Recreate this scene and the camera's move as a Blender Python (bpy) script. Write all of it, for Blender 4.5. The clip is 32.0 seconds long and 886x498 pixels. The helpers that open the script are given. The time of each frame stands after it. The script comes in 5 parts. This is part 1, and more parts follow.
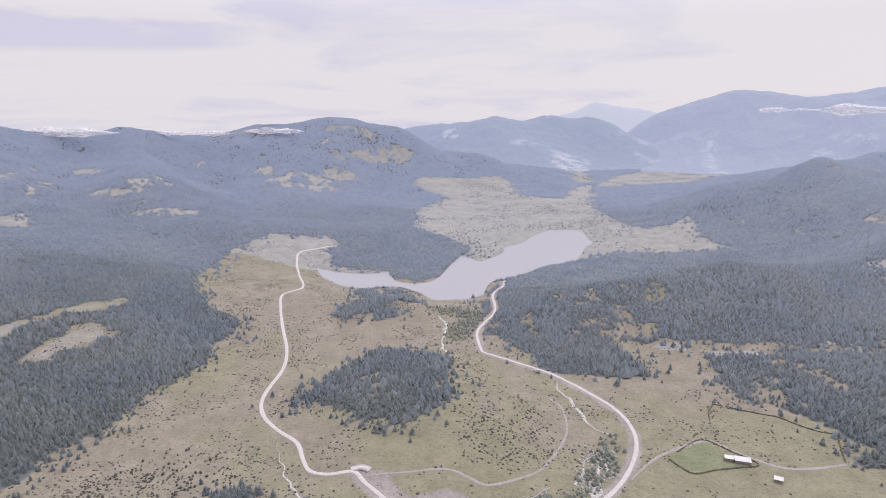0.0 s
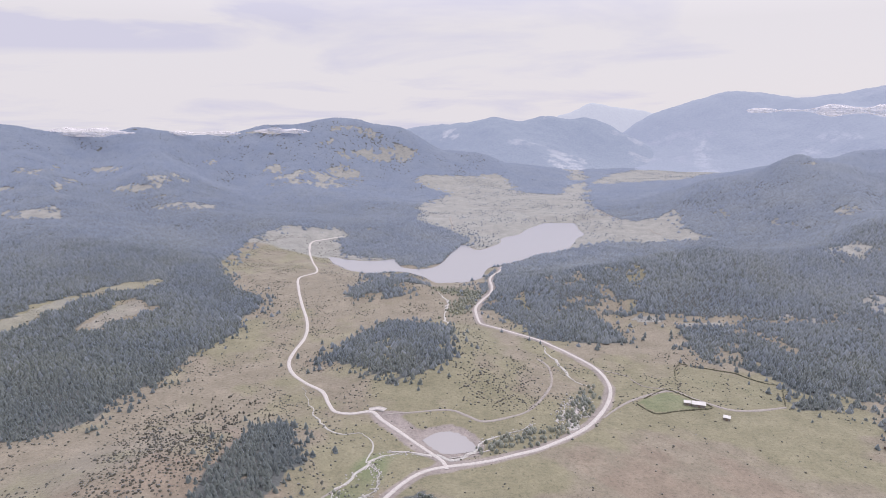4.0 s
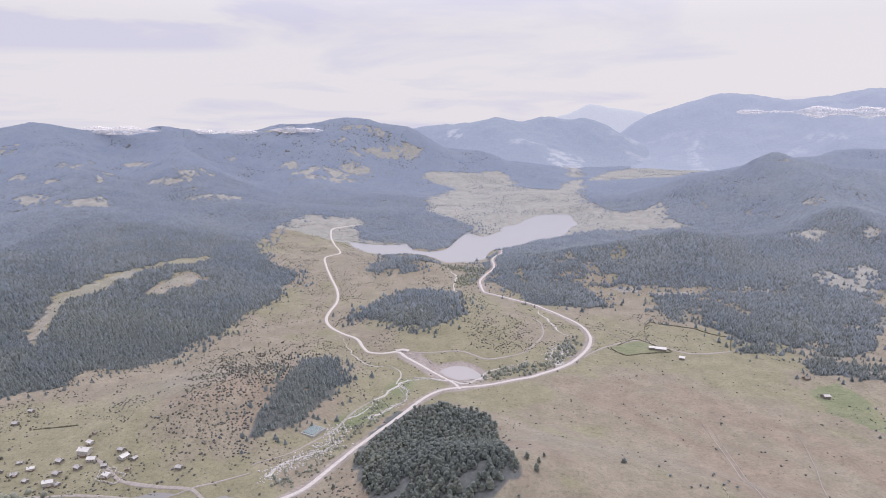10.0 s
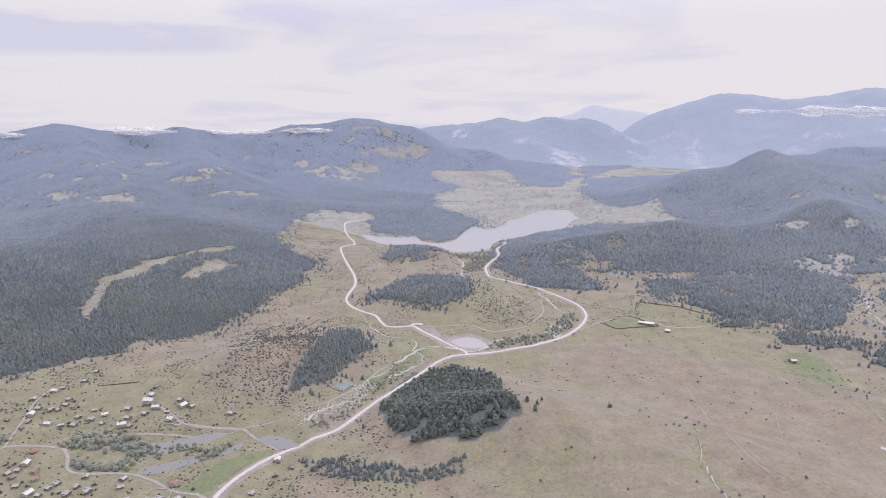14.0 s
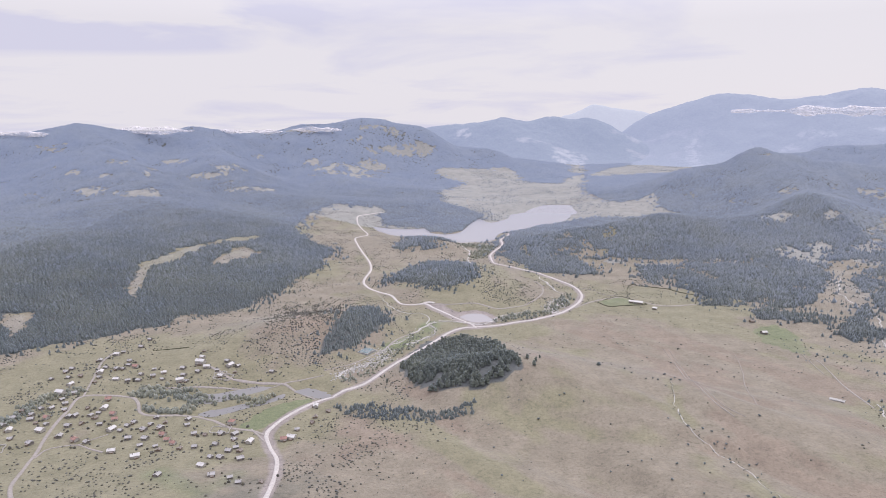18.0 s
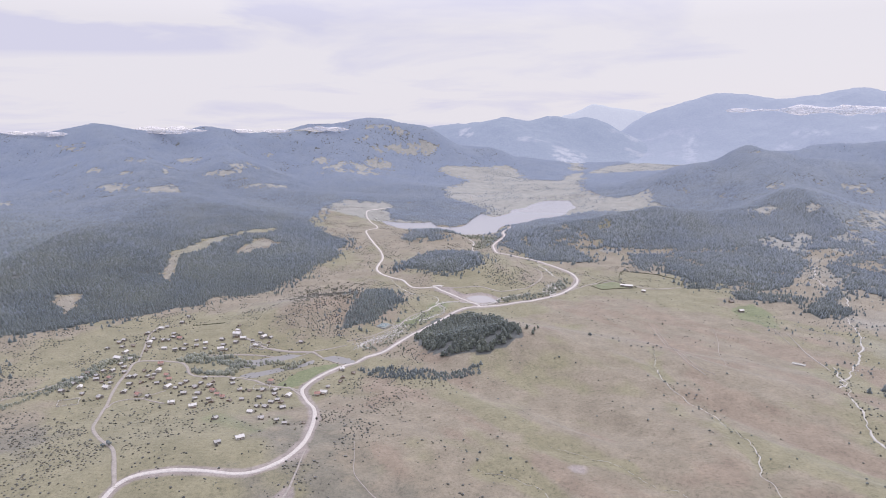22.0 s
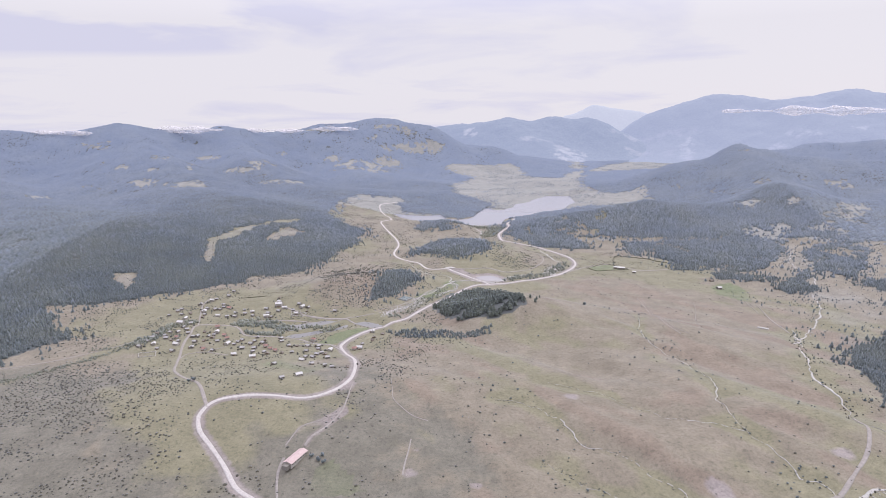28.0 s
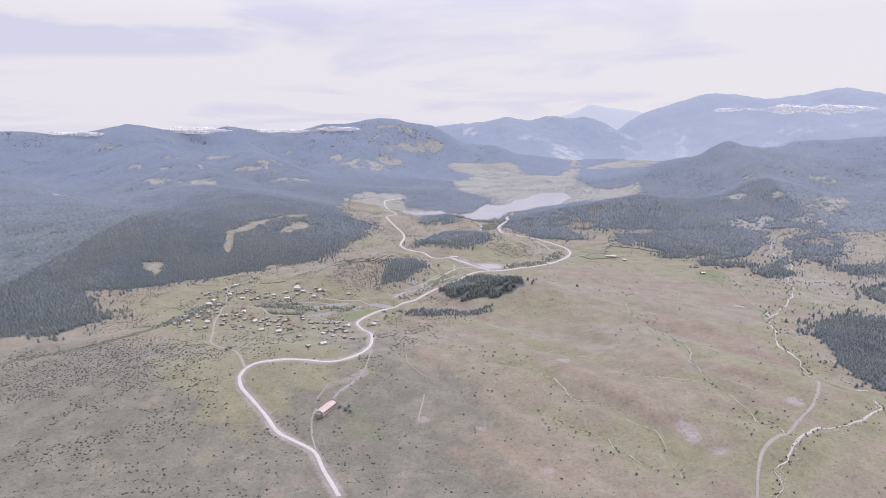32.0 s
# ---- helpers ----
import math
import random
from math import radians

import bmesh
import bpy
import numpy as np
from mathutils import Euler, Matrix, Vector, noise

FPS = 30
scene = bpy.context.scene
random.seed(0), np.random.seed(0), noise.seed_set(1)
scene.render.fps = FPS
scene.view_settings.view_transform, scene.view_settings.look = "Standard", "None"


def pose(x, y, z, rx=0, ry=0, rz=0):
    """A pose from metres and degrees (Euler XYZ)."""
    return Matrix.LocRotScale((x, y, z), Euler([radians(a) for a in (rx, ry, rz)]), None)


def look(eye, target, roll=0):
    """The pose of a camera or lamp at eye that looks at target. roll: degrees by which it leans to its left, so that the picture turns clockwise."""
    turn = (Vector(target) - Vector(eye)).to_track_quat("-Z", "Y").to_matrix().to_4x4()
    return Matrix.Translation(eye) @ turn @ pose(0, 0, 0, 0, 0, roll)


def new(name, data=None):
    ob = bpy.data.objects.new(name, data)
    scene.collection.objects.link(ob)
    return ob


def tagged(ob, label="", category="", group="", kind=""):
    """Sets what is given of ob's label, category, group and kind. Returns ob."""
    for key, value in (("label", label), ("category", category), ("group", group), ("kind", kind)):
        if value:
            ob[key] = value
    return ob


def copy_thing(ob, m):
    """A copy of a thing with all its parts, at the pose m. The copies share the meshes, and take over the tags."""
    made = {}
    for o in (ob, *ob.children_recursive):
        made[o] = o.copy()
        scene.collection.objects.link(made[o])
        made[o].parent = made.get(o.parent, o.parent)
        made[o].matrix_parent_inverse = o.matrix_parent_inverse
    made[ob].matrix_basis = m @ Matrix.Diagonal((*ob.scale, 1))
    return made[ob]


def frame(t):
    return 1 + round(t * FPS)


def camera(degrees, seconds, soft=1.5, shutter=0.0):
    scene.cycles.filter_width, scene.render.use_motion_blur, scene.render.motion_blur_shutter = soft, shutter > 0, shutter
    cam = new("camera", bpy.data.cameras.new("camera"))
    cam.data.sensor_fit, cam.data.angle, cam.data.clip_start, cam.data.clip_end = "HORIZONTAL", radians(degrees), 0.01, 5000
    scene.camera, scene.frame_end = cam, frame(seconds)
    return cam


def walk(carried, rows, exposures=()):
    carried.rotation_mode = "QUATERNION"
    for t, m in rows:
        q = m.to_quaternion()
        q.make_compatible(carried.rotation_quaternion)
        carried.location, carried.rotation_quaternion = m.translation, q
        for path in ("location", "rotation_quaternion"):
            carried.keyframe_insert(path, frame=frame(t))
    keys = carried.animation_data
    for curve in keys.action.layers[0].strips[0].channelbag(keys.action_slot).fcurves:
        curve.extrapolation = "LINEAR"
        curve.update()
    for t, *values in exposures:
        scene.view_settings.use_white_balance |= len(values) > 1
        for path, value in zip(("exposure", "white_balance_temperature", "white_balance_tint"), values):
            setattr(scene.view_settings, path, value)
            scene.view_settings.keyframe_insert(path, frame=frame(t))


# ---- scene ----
cam = camera(68.57, 32.0, soft=0.9)


def aim(x, y, z, tilt, turn, roll):
    """A camera pose: tilt up from straight down, turn to the left, roll."""
    return pose(x, y, z, tilt, 0, turn) @ pose(0, 0, 0, 0, 0, roll)


walk(cam, [
    (0.0, aim(0.00, 0.00, 288.80, 77.738, -0.541, 0.153)),
    (6.0, aim(-7.59, -156.04, 287.15, 77.862, -0.542, 0.080)),
    (9.0, aim(-15.42, -235.63, 289.01, 77.854, -0.444, 0.227)),
    (13.0, aim(-23.98, -327.75, 286.05, 77.974, -0.118, 0.093)),
    (19.0, aim(-37.95, -474.38, 285.72, 77.962, 0.294, -0.017)),
    (23.0, aim(-48.22, -565.20, 286.75, 77.944, 0.384, -0.103)),
    (25.0, aim(-55.59, -606.79, 286.74, 77.975, 0.383, -0.103)),
    (28.0, aim(-62.23, -671.46, 286.37, 77.991, 0.548, -0.081)),
    (32.0, aim(-70.36, -760.00, 285.77, 78.010, 0.472, -0.327)),
], exposures=[(0.0, -0.02, 6450, 10), (12.0, 0.0, 6400, 10), (32.0, 0.05, 6270, 10)])

# ---- sky and sun ----
world = bpy.data.worlds.new("sky")
scene.world = world
world.use_nodes = True
wn, wl = world.node_tree.nodes, world.node_tree.links
wn.clear()


def wnode(kind, **values):
    n = wn.new(kind)
    for key, value in values.items():
        n.inputs[key].default_value = value
    return n


SUN_UP, SUN_ROUND = radians(40), radians(48)
sky = wn.new("ShaderNodeTexSky")
sky.sky_type, sky.sun_disc, sky.sun_elevation, sky.sun_rotation = "NISHITA", False, SUN_UP, SUN_ROUND
coord, split = wn.new("ShaderNodeTexCoord"), wn.new("ShaderNodeSeparateXYZ")
wl.new(coord.outputs["Generated"], split.inputs[0])
# An overcast dome, three times as bright overhead as at the horizon.
rise = wn.new("ShaderNodeMapRange")
rise.inputs["From Min"].default_value, rise.inputs["From Max"].default_value = 0.12, 1.0
rise.inputs["To Min"].default_value, rise.inputs["To Max"].default_value = 0.80, 2.3
wl.new(split.outputs["Z"], rise.inputs["Value"])
# Cloud bands: noise on a plane overhead, so that they flatten towards the horizon.
lift = wn.new("ShaderNodeMath")
lift.operation = "ADD"
lift.inputs[1].default_value = 0.16
wl.new(split.outputs["Z"], lift.inputs[0])
over = wn.new("ShaderNodeVectorMath")
over.operation = "DIVIDE"
gather = wn.new("ShaderNodeCombineXYZ")
for axis in "XYZ":
    wl.new(lift.outputs[0], gather.inputs[axis])
wl.new(coord.outputs["Generated"], over.inputs[0])
wl.new(gather.outputs[0], over.inputs[1])
bank = wnode("ShaderNodeTexNoise", Scale=0.7, Detail=5.0, Roughness=0.55, Distortion=0.4)
wl.new(over.outputs[0], bank.inputs["Vector"])
band = wn.new("ShaderNodeValToRGB")
band.color_ramp.elements[0].position, band.color_ramp.elements[1].position = 0.34, 0.5
band.color_ramp.elements[0].color = (0.84, 0.81, 0.975, 1)
band.color_ramp.elements[1].color = (1.0, 0.945, 1.0, 1)
# A darker lavender bank low in the west.
low = wn.new("ShaderNodeMapRange")
low.interpolation_type = "SMOOTHSTEP"
low.inputs["From Min"].default_value, low.inputs["From Max"].default_value = 0.034, 0.008
bump = wn.new("ShaderNodeMath")
bump.operation = "SUBTRACT"
bump.inputs[1].default_value = 0.105
wl.new(split.outputs["Z"], bump.inputs[0])
tilt = wn.new("ShaderNodeMath")
tilt.operation = "MULTIPLY_ADD"
tilt.inputs[1].default_value = -0.045
wl.new(split.outputs["X"], tilt.inputs[0])
wl.new(bump.outputs[0], tilt.inputs[2])
ragged = wn.new("ShaderNodeMath")
ragged.operation = "MULTIPLY_ADD"
ragged.inputs[1].default_value = 0.07
wl.new(bank.outputs["Fac"], ragged.inputs[0])
wl.new(tilt.outputs[0], ragged.inputs[2])
centre = wn.new("ShaderNodeMath")
centre.operation = "SUBTRACT"
centre.inputs[1].default_value = 0.05
wl.new(ragged.outputs[0], centre.inputs[0])
thick = wn.new("ShaderNodeMath")
thick.operation = "ABSOLUTE"
wl.new(centre.outputs[0], thick.inputs[0])
wl.new(thick.outputs[0], low.inputs["Value"])
west = wn.new("ShaderNodeMapRange")
west.interpolation_type = "SMOOTHSTEP"
west.inputs["From Min"].default_value, west.inputs["From Max"].default_value = -0.12, -0.36
wl.new(split.outputs["X"], west.inputs["Value"])
both = wn.new("ShaderNodeMath")
both.operation = "MULTIPLY"
wl.new(low.outputs[0], both.inputs[0])
wl.new(west.outputs[0], both.inputs[1])
lower = wn.new("ShaderNodeMath")
lower.operation = "MULTIPLY_ADD"
lower.inputs[1].default_value = -0.3
wl.new(both.outputs[0], lower.inputs[0])
wl.new(bank.outputs["Fac"], lower.inputs[2])
wl.new(lower.outputs[0], band.inputs[0])
cloud = wn.new("ShaderNodeVectorMath")
cloud.operation = "SCALE"
wl.new(band.outputs[0], cloud.inputs[0])
wl.new(rise.outputs[0], cloud.inputs["Scale"])
clear = wn.new("ShaderNodeVectorMath")
clear.operation = "SCALE"
clear.inputs["Scale"].default_value = 0.1
wl.new(sky.outputs[0], clear.inputs[0])
mix = wn.new("ShaderNodeMix")
mix.data_type = "RGBA"
mix.inputs["Factor"].default_value = 0.97
wl.new(clear.outputs[0], mix.inputs["A"])
wl.new(cloud.outputs[0], mix.inputs["B"])
back = wnode("ShaderNodeBackground", Strength=1.0)
wl.new(mix.outputs["Result"], back.inputs["Color"])
wl.new(back.outputs[0], wn.new("ShaderNodeOutputWorld").inputs["Surface"])

sun = new("sun", bpy.data.lights.new("sun", "SUN"))
sun.data.energy, sun.data.angle, sun.data.color = 1.2, radians(14), (1.0, 0.95, 0.88)
sun.matrix_world = look((600 * math.sin(SUN_ROUND), 600 * math.cos(SUN_ROUND), 700), (0, 0, 0))

# ---- materials ----
def material(name):
    m = bpy.data.materials.new(name)
    m.use_nodes = True
    return m, m.node_tree.nodes, m.node_tree.links, m.node_tree.nodes["Principled BSDF"]


def ramp(nodes, *stops):
    n = nodes.new("ShaderNodeValToRGB")
    n.color_ramp.elements[0].position, n.color_ramp.elements[0].color = stops[0][0], (*stops[0][1], 1)
    n.color_ramp.elements[1].position, n.color_ramp.elements[1].color = stops[-1][0], (*stops[-1][1], 1)
    for at, colour in stops[1:-1]:
        n.color_ramp.elements.new(at).color = (*colour, 1)
    return n


def grain(nodes, links, scale, detail=5.0, rough=0.6):
    """Noise over the place, in cells of 1 / scale metres."""
    at, n = nodes.new("ShaderNodeNewGeometry"), nodes.new("ShaderNodeTexNoise")
    n.inputs["Scale"].default_value, n.inputs["Detail"].default_value, n.inputs["Roughness"].default_value = scale, detail, rough
    links.new(at.outputs["Position"], n.inputs["Vector"])
    return n


def blend(nodes, links, kind, a, b, fac):
    n = nodes.new("ShaderNodeMix")
    n.data_type, n.blend_type = "RGBA", kind
    for value, key in ((fac, "Factor"), (a, "A"), (b, "B")):
        if isinstance(value, (int, float, tuple)):
            n.inputs[key].default_value = value if key == "Factor" else (*value, 1)
        else:
            links.new(value, n.inputs[key])
    return n.outputs["Result"]


def relief(nodes, links, shader, source, strength, distance):
    b = nodes.new("ShaderNodeBump")
    b.inputs["Strength"].default_value, b.inputs["Distance"].default_value = strength, distance
    links.new(source, b.inputs["Height"])
    links.new(b.outputs[0], shader.inputs["Normal"])


def plain(name, low, high, scale, rough=0.9, bump=0.1, metal=0.0):
    m, nodes, links, p = material(name)
    n = grain(nodes, links, scale)
    r = ramp(nodes, (0.3, low), (0.7, high))
    links.new(n.outputs["Fac"], r.inputs[0])
    links.new(r.outputs[0], p.inputs["Base Color"])
    p.inputs["Roughness"].default_value, p.inputs["Metallic"].default_value = rough, metal
    relief(nodes, links, p, n.outputs["Fac"], 0.5, bump)
    return m


def leaf_material(name, dark, light, haze_sheen=0.3, haze_glow=None):
    m, nodes, links, p = material(name)
    g = nodes.new("ShaderNodeNewGeometry")
    o = nodes.new("ShaderNodeObjectInfo")
    add = nodes.new("ShaderNodeMath")
    add.operation = "ADD"
    links.new(g.outputs["Random Per Island"], add.inputs[0])
    links.new(o.outputs["Random"], add.inputs[1])
    wrap = nodes.new("ShaderNodeMath")
    wrap.operation = "FRACT"
    links.new(add.outputs[0], wrap.inputs[0])
    r = ramp(nodes, (0.0, dark), (1.0, light))
    links.new(wrap.outputs[0], r.inputs[0])
    broad = grain(nodes, links, 0.012, 3.0)
    tint = ramp(nodes, (0.35, (0.82, 0.86, 0.9)), (0.7, (1.15, 1.1, 0.95)))
    links.new(broad.outputs["Fac"], tint.inputs[0])
    links.new(blend(nodes, links, "MULTIPLY", r.outputs[0], tint.outputs[0], 1.0), p.inputs["Base Color"])
    p.inputs["Roughness"].default_value = 0.75
    # Blue-tinted sheen lifts slopes seen at a low angle, painting in haze.
    p.inputs["Sheen Weight"].default_value, p.inputs["Sheen Roughness"].default_value = haze_sheen, 0.45
    p.inputs["Sheen Tint"].default_value = (0.62, 0.73, 1.0, 1)
    # Emission stands in for distance haze on the farthest pines.
    if haze_glow:
        p.inputs["Emission Color"].default_value, p.inputs["Emission Strength"].default_value = (*haze_glow, 1), 1.0
    return m


# These five needle colours turn bluer step by step, painting in haze.
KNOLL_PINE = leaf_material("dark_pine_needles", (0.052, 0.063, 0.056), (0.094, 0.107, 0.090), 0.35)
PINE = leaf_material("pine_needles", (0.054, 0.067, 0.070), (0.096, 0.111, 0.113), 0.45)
THIN_HAZE_PINE = leaf_material("thin_haze_pine_needles", (0.062, 0.075, 0.088), (0.096, 0.111, 0.127), 0.52)
HAZE_PINE = leaf_material("haze_pine_needles", (0.069, 0.084, 0.110), (0.094, 0.111, 0.143), 0.52)
THICK_HAZE_PINE = leaf_material("thick_haze_pine_needles", (0.064, 0.078, 0.104), (0.082, 0.098, 0.127), 0.45, (0.034, 0.043, 0.080))
SHRUB = leaf_material("shrub_leaves", (0.046, 0.044, 0.035), (0.088, 0.081, 0.063))
WILLOW = leaf_material("pale_leaves", (0.12, 0.128, 0.104), (0.20, 0.208, 0.172))
GRAVEL = plain("pale_gravel", (0.33, 0.31, 0.305), (0.48, 0.45, 0.445), 0.6, 0.95, 0.05)
TRACK = plain("track_earth", (0.205, 0.187, 0.178), (0.30, 0.275, 0.262), 0.4, 0.95, 0.05)
STONE = plain("stream_stones", (0.24, 0.23, 0.225), (0.46, 0.45, 0.44), 0.8, 0.9, 0.2)
TIN = plain("grey_tin", (0.22, 0.215, 0.22), (0.37, 0.36, 0.365), 0.5, 0.5, 0.02, 0.15)
WHITE_TIN = plain("white_tin", (0.38, 0.37, 0.375), (0.52, 0.51, 0.515), 0.4, 0.45, 0.02)
RED = plain("faded_red_tiles", (0.22, 0.13, 0.115), (0.33, 0.20, 0.175), 0.7, 0.8, 0.05)
PINK = plain("pink_roof_sheets", (0.40, 0.305, 0.305), (0.48, 0.37, 0.37), 0.3, 0.6, 0.03)
RUST = plain("weathered_brown_roof", (0.13, 0.11, 0.10), (0.24, 0.21, 0.19), 0.6, 0.8, 0.05)
# Wall colour darkened to carry the shade below the roofs.
SHADED_WALL = plain("shade_grey_wall", (0.11, 0.10, 0.095), (0.20, 0.185, 0.175), 1.0, 0.9, 0.03)
PLASTER = plain("whitewash", (0.28, 0.265, 0.245), (0.40, 0.385, 0.36), 0.8, 0.9, 0.02)
RUBBLE = plain("rubble_stone", (0.13, 0.12, 0.11), (0.24, 0.225, 0.21), 1.5, 0.95, 0.1)
MOSSY = plain("mossy_stone", (0.05, 0.055, 0.035), (0.15, 0.14, 0.10), 0.9, 0.95, 0.1)
TIMBER = plain("weathered_timber", (0.10, 0.075, 0.055), (0.22, 0.17, 0.13), 2.0, 0.85, 0.03)
CONCRETE = plain("concrete", (0.24, 0.245, 0.245), (0.34, 0.34, 0.34), 0.8, 0.9, 0.02)
PANE = plain("dark_window_glass", (0.03, 0.035, 0.04), (0.06, 0.065, 0.07), 0.5, 0.1, 0.0)
BARK = plain("bark", (0.07, 0.05, 0.035), (0.16, 0.11, 0.08), 3.0)


def water_material(name, colour, rough):
    m, nodes, links, p = material(name)
    p.inputs["Base Color"].default_value, p.inputs["Roughness"].default_value = (*colour, 1), rough
    n = grain(nodes, links, 0.35, 4.0)
    relief(nodes, links, p, n.outputs["Fac"], 0.25, 0.03)
    return m


# Base colours of lake and pond raised to stand for reflected sky.
WATER = water_material("lake_water", (0.23, 0.23, 0.26), 0.14)
POND_WATER = water_material("sky_pale_pond_water", (0.27, 0.26, 0.275), 0.2)
BASIN_WATER = water_material("basin_water", (0.13, 0.19, 0.21), 0.15)
SHALLOW = water_material("shallow_water", (0.15, 0.148, 0.155), 0.3)


def ground_material():
    m, nodes, links, p = material("pasture")
    small, mid, wide, fine = grain(nodes, links, 0.35, 6.0), grain(nodes, links, 0.05, 5.0), grain(nodes, links, 0.009, 4.0), grain(nodes, links, 1.1, 4.0)
    dry = ramp(nodes, (0.3, (0.158, 0.139, 0.110)), (0.5, (0.186, 0.164, 0.131)), (0.72, (0.222, 0.197, 0.160)))
    links.new(mid.outputs["Fac"], dry.inputs[0])
    green = ramp(nodes, (0.3, (0.148, 0.140, 0.094)), (0.7, (0.204, 0.191, 0.134)))
    links.new(mid.outputs["Fac"], green.inputs[0])
    heath = ramp(nodes, (0.3, (0.156, 0.128, 0.103)), (0.7, (0.216, 0.180, 0.146)))
    links.new(mid.outputs["Fac"], heath.inputs[0])
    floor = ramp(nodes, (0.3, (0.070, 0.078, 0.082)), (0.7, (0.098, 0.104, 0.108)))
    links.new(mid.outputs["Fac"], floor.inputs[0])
    colour = dry.outputs[0]
    # Paler, bluer grass: paints haze on far meadows, and colours the east pasture.
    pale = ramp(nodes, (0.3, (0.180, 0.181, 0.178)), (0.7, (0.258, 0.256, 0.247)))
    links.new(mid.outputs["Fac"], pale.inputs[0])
    worn = ramp(nodes, (0.3, (0.185, 0.162, 0.158)), (0.7, (0.262, 0.234, 0.230)))
    links.new(mid.outputs["Fac"], worn.inputs[0])
    turf = ramp(nodes, (0.3, (0.116, 0.110, 0.091)), (0.7, (0.166, 0.156, 0.132)))
    links.new(mid.outputs["Fac"], turf.inputs[0])
    lush = ramp(nodes, (0.3, (0.112, 0.130, 0.072)), (0.7, (0.158, 0.176, 0.105)))
    links.new(mid.outputs["Fac"], lush.inputs[0])
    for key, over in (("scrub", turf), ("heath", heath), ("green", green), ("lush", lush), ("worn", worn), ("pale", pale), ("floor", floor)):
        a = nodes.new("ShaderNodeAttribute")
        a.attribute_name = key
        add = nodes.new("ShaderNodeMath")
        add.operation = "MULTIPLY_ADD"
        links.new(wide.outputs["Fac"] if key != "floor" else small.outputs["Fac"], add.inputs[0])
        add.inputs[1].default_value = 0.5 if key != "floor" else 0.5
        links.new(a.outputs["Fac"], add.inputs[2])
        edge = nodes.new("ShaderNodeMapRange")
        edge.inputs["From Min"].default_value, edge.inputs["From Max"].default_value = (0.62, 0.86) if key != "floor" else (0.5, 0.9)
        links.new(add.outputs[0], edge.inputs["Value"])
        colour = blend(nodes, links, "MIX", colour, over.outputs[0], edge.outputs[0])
    speck = ramp(nodes, (0.36, (0.58, 0.58, 0.57)), (0.5, (1.0, 1.0, 1.0)), (0.66, (1.25, 1.23, 1.18)))
    links.new(small.outputs["Fac"], speck.inputs[0])
    tuft = ramp(nodes, (0.33, (0.55, 0.56, 0.54)), (0.45, (1.0, 1.0, 1.0)), (0.70, (1.2, 1.19, 1.16)))
    links.new(fine.outputs["Fac"], tuft.inputs[0])
    clump = grain(nodes, links, 0.24, 3.0, 0.7)
    tussock = ramp(nodes, (0.34, (0.70, 0.71, 0.68)), (0.42, (1.0, 1.0, 1.0)), (0.58, (1.0, 1.0, 1.0)), (0.70, (1.14, 1.12, 1.06)))
    links.new(clump.outputs["Fac"], tussock.inputs[0])
    colour = blend(nodes, links, "MULTIPLY", colour, tussock.outputs[0], 0.8)
    colour = blend(nodes, links, "MULTIPLY", colour, speck.outputs[0], 0.35)
    links.new(blend(nodes, links, "MULTIPLY", colour, tuft.outputs[0], 0.5), p.inputs["Base Color"])
    p.inputs["Roughness"].default_value = 0.95
    # Blue-tinted sheen puts a little haze over ground seen at grazing angles.
    p.inputs["Sheen Weight"].default_value, p.inputs["Sheen Roughness"].default_value = 0.12, 0.3
    p.inputs["Sheen Tint"].default_value = (0.68, 0.8, 1.0, 1)
    relief(nodes, links, p, small.outputs["Fac"], 0.6, 0.8)
    return m


GROUND = ground_material()


def distance_material(name, haze_glow, pale):
    """A far mountain range: dark woods with pale bare ground between, and emission painting in haze."""
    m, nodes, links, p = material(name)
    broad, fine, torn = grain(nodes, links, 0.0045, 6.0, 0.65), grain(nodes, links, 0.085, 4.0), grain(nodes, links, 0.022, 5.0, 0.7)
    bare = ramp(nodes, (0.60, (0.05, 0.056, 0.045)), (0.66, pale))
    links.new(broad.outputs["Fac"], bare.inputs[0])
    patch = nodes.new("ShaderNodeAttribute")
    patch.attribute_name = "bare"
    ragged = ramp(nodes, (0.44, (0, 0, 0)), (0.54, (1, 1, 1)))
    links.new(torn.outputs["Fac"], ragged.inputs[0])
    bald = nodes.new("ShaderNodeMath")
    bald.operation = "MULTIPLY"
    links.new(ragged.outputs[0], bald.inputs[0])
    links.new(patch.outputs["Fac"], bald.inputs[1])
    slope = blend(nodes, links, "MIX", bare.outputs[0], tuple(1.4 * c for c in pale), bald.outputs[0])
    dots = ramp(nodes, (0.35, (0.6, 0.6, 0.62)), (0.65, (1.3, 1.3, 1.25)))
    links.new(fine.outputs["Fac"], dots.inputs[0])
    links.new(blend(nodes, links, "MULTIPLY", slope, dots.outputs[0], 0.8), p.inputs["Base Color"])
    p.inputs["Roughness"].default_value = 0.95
    # Blue emission stands for haze; the slopes themselves give off no light.
    p.inputs["Emission Color"].default_value, p.inputs["Emission Strength"].default_value = (*haze_glow, 1), 1.0
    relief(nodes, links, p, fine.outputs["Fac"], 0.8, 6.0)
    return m


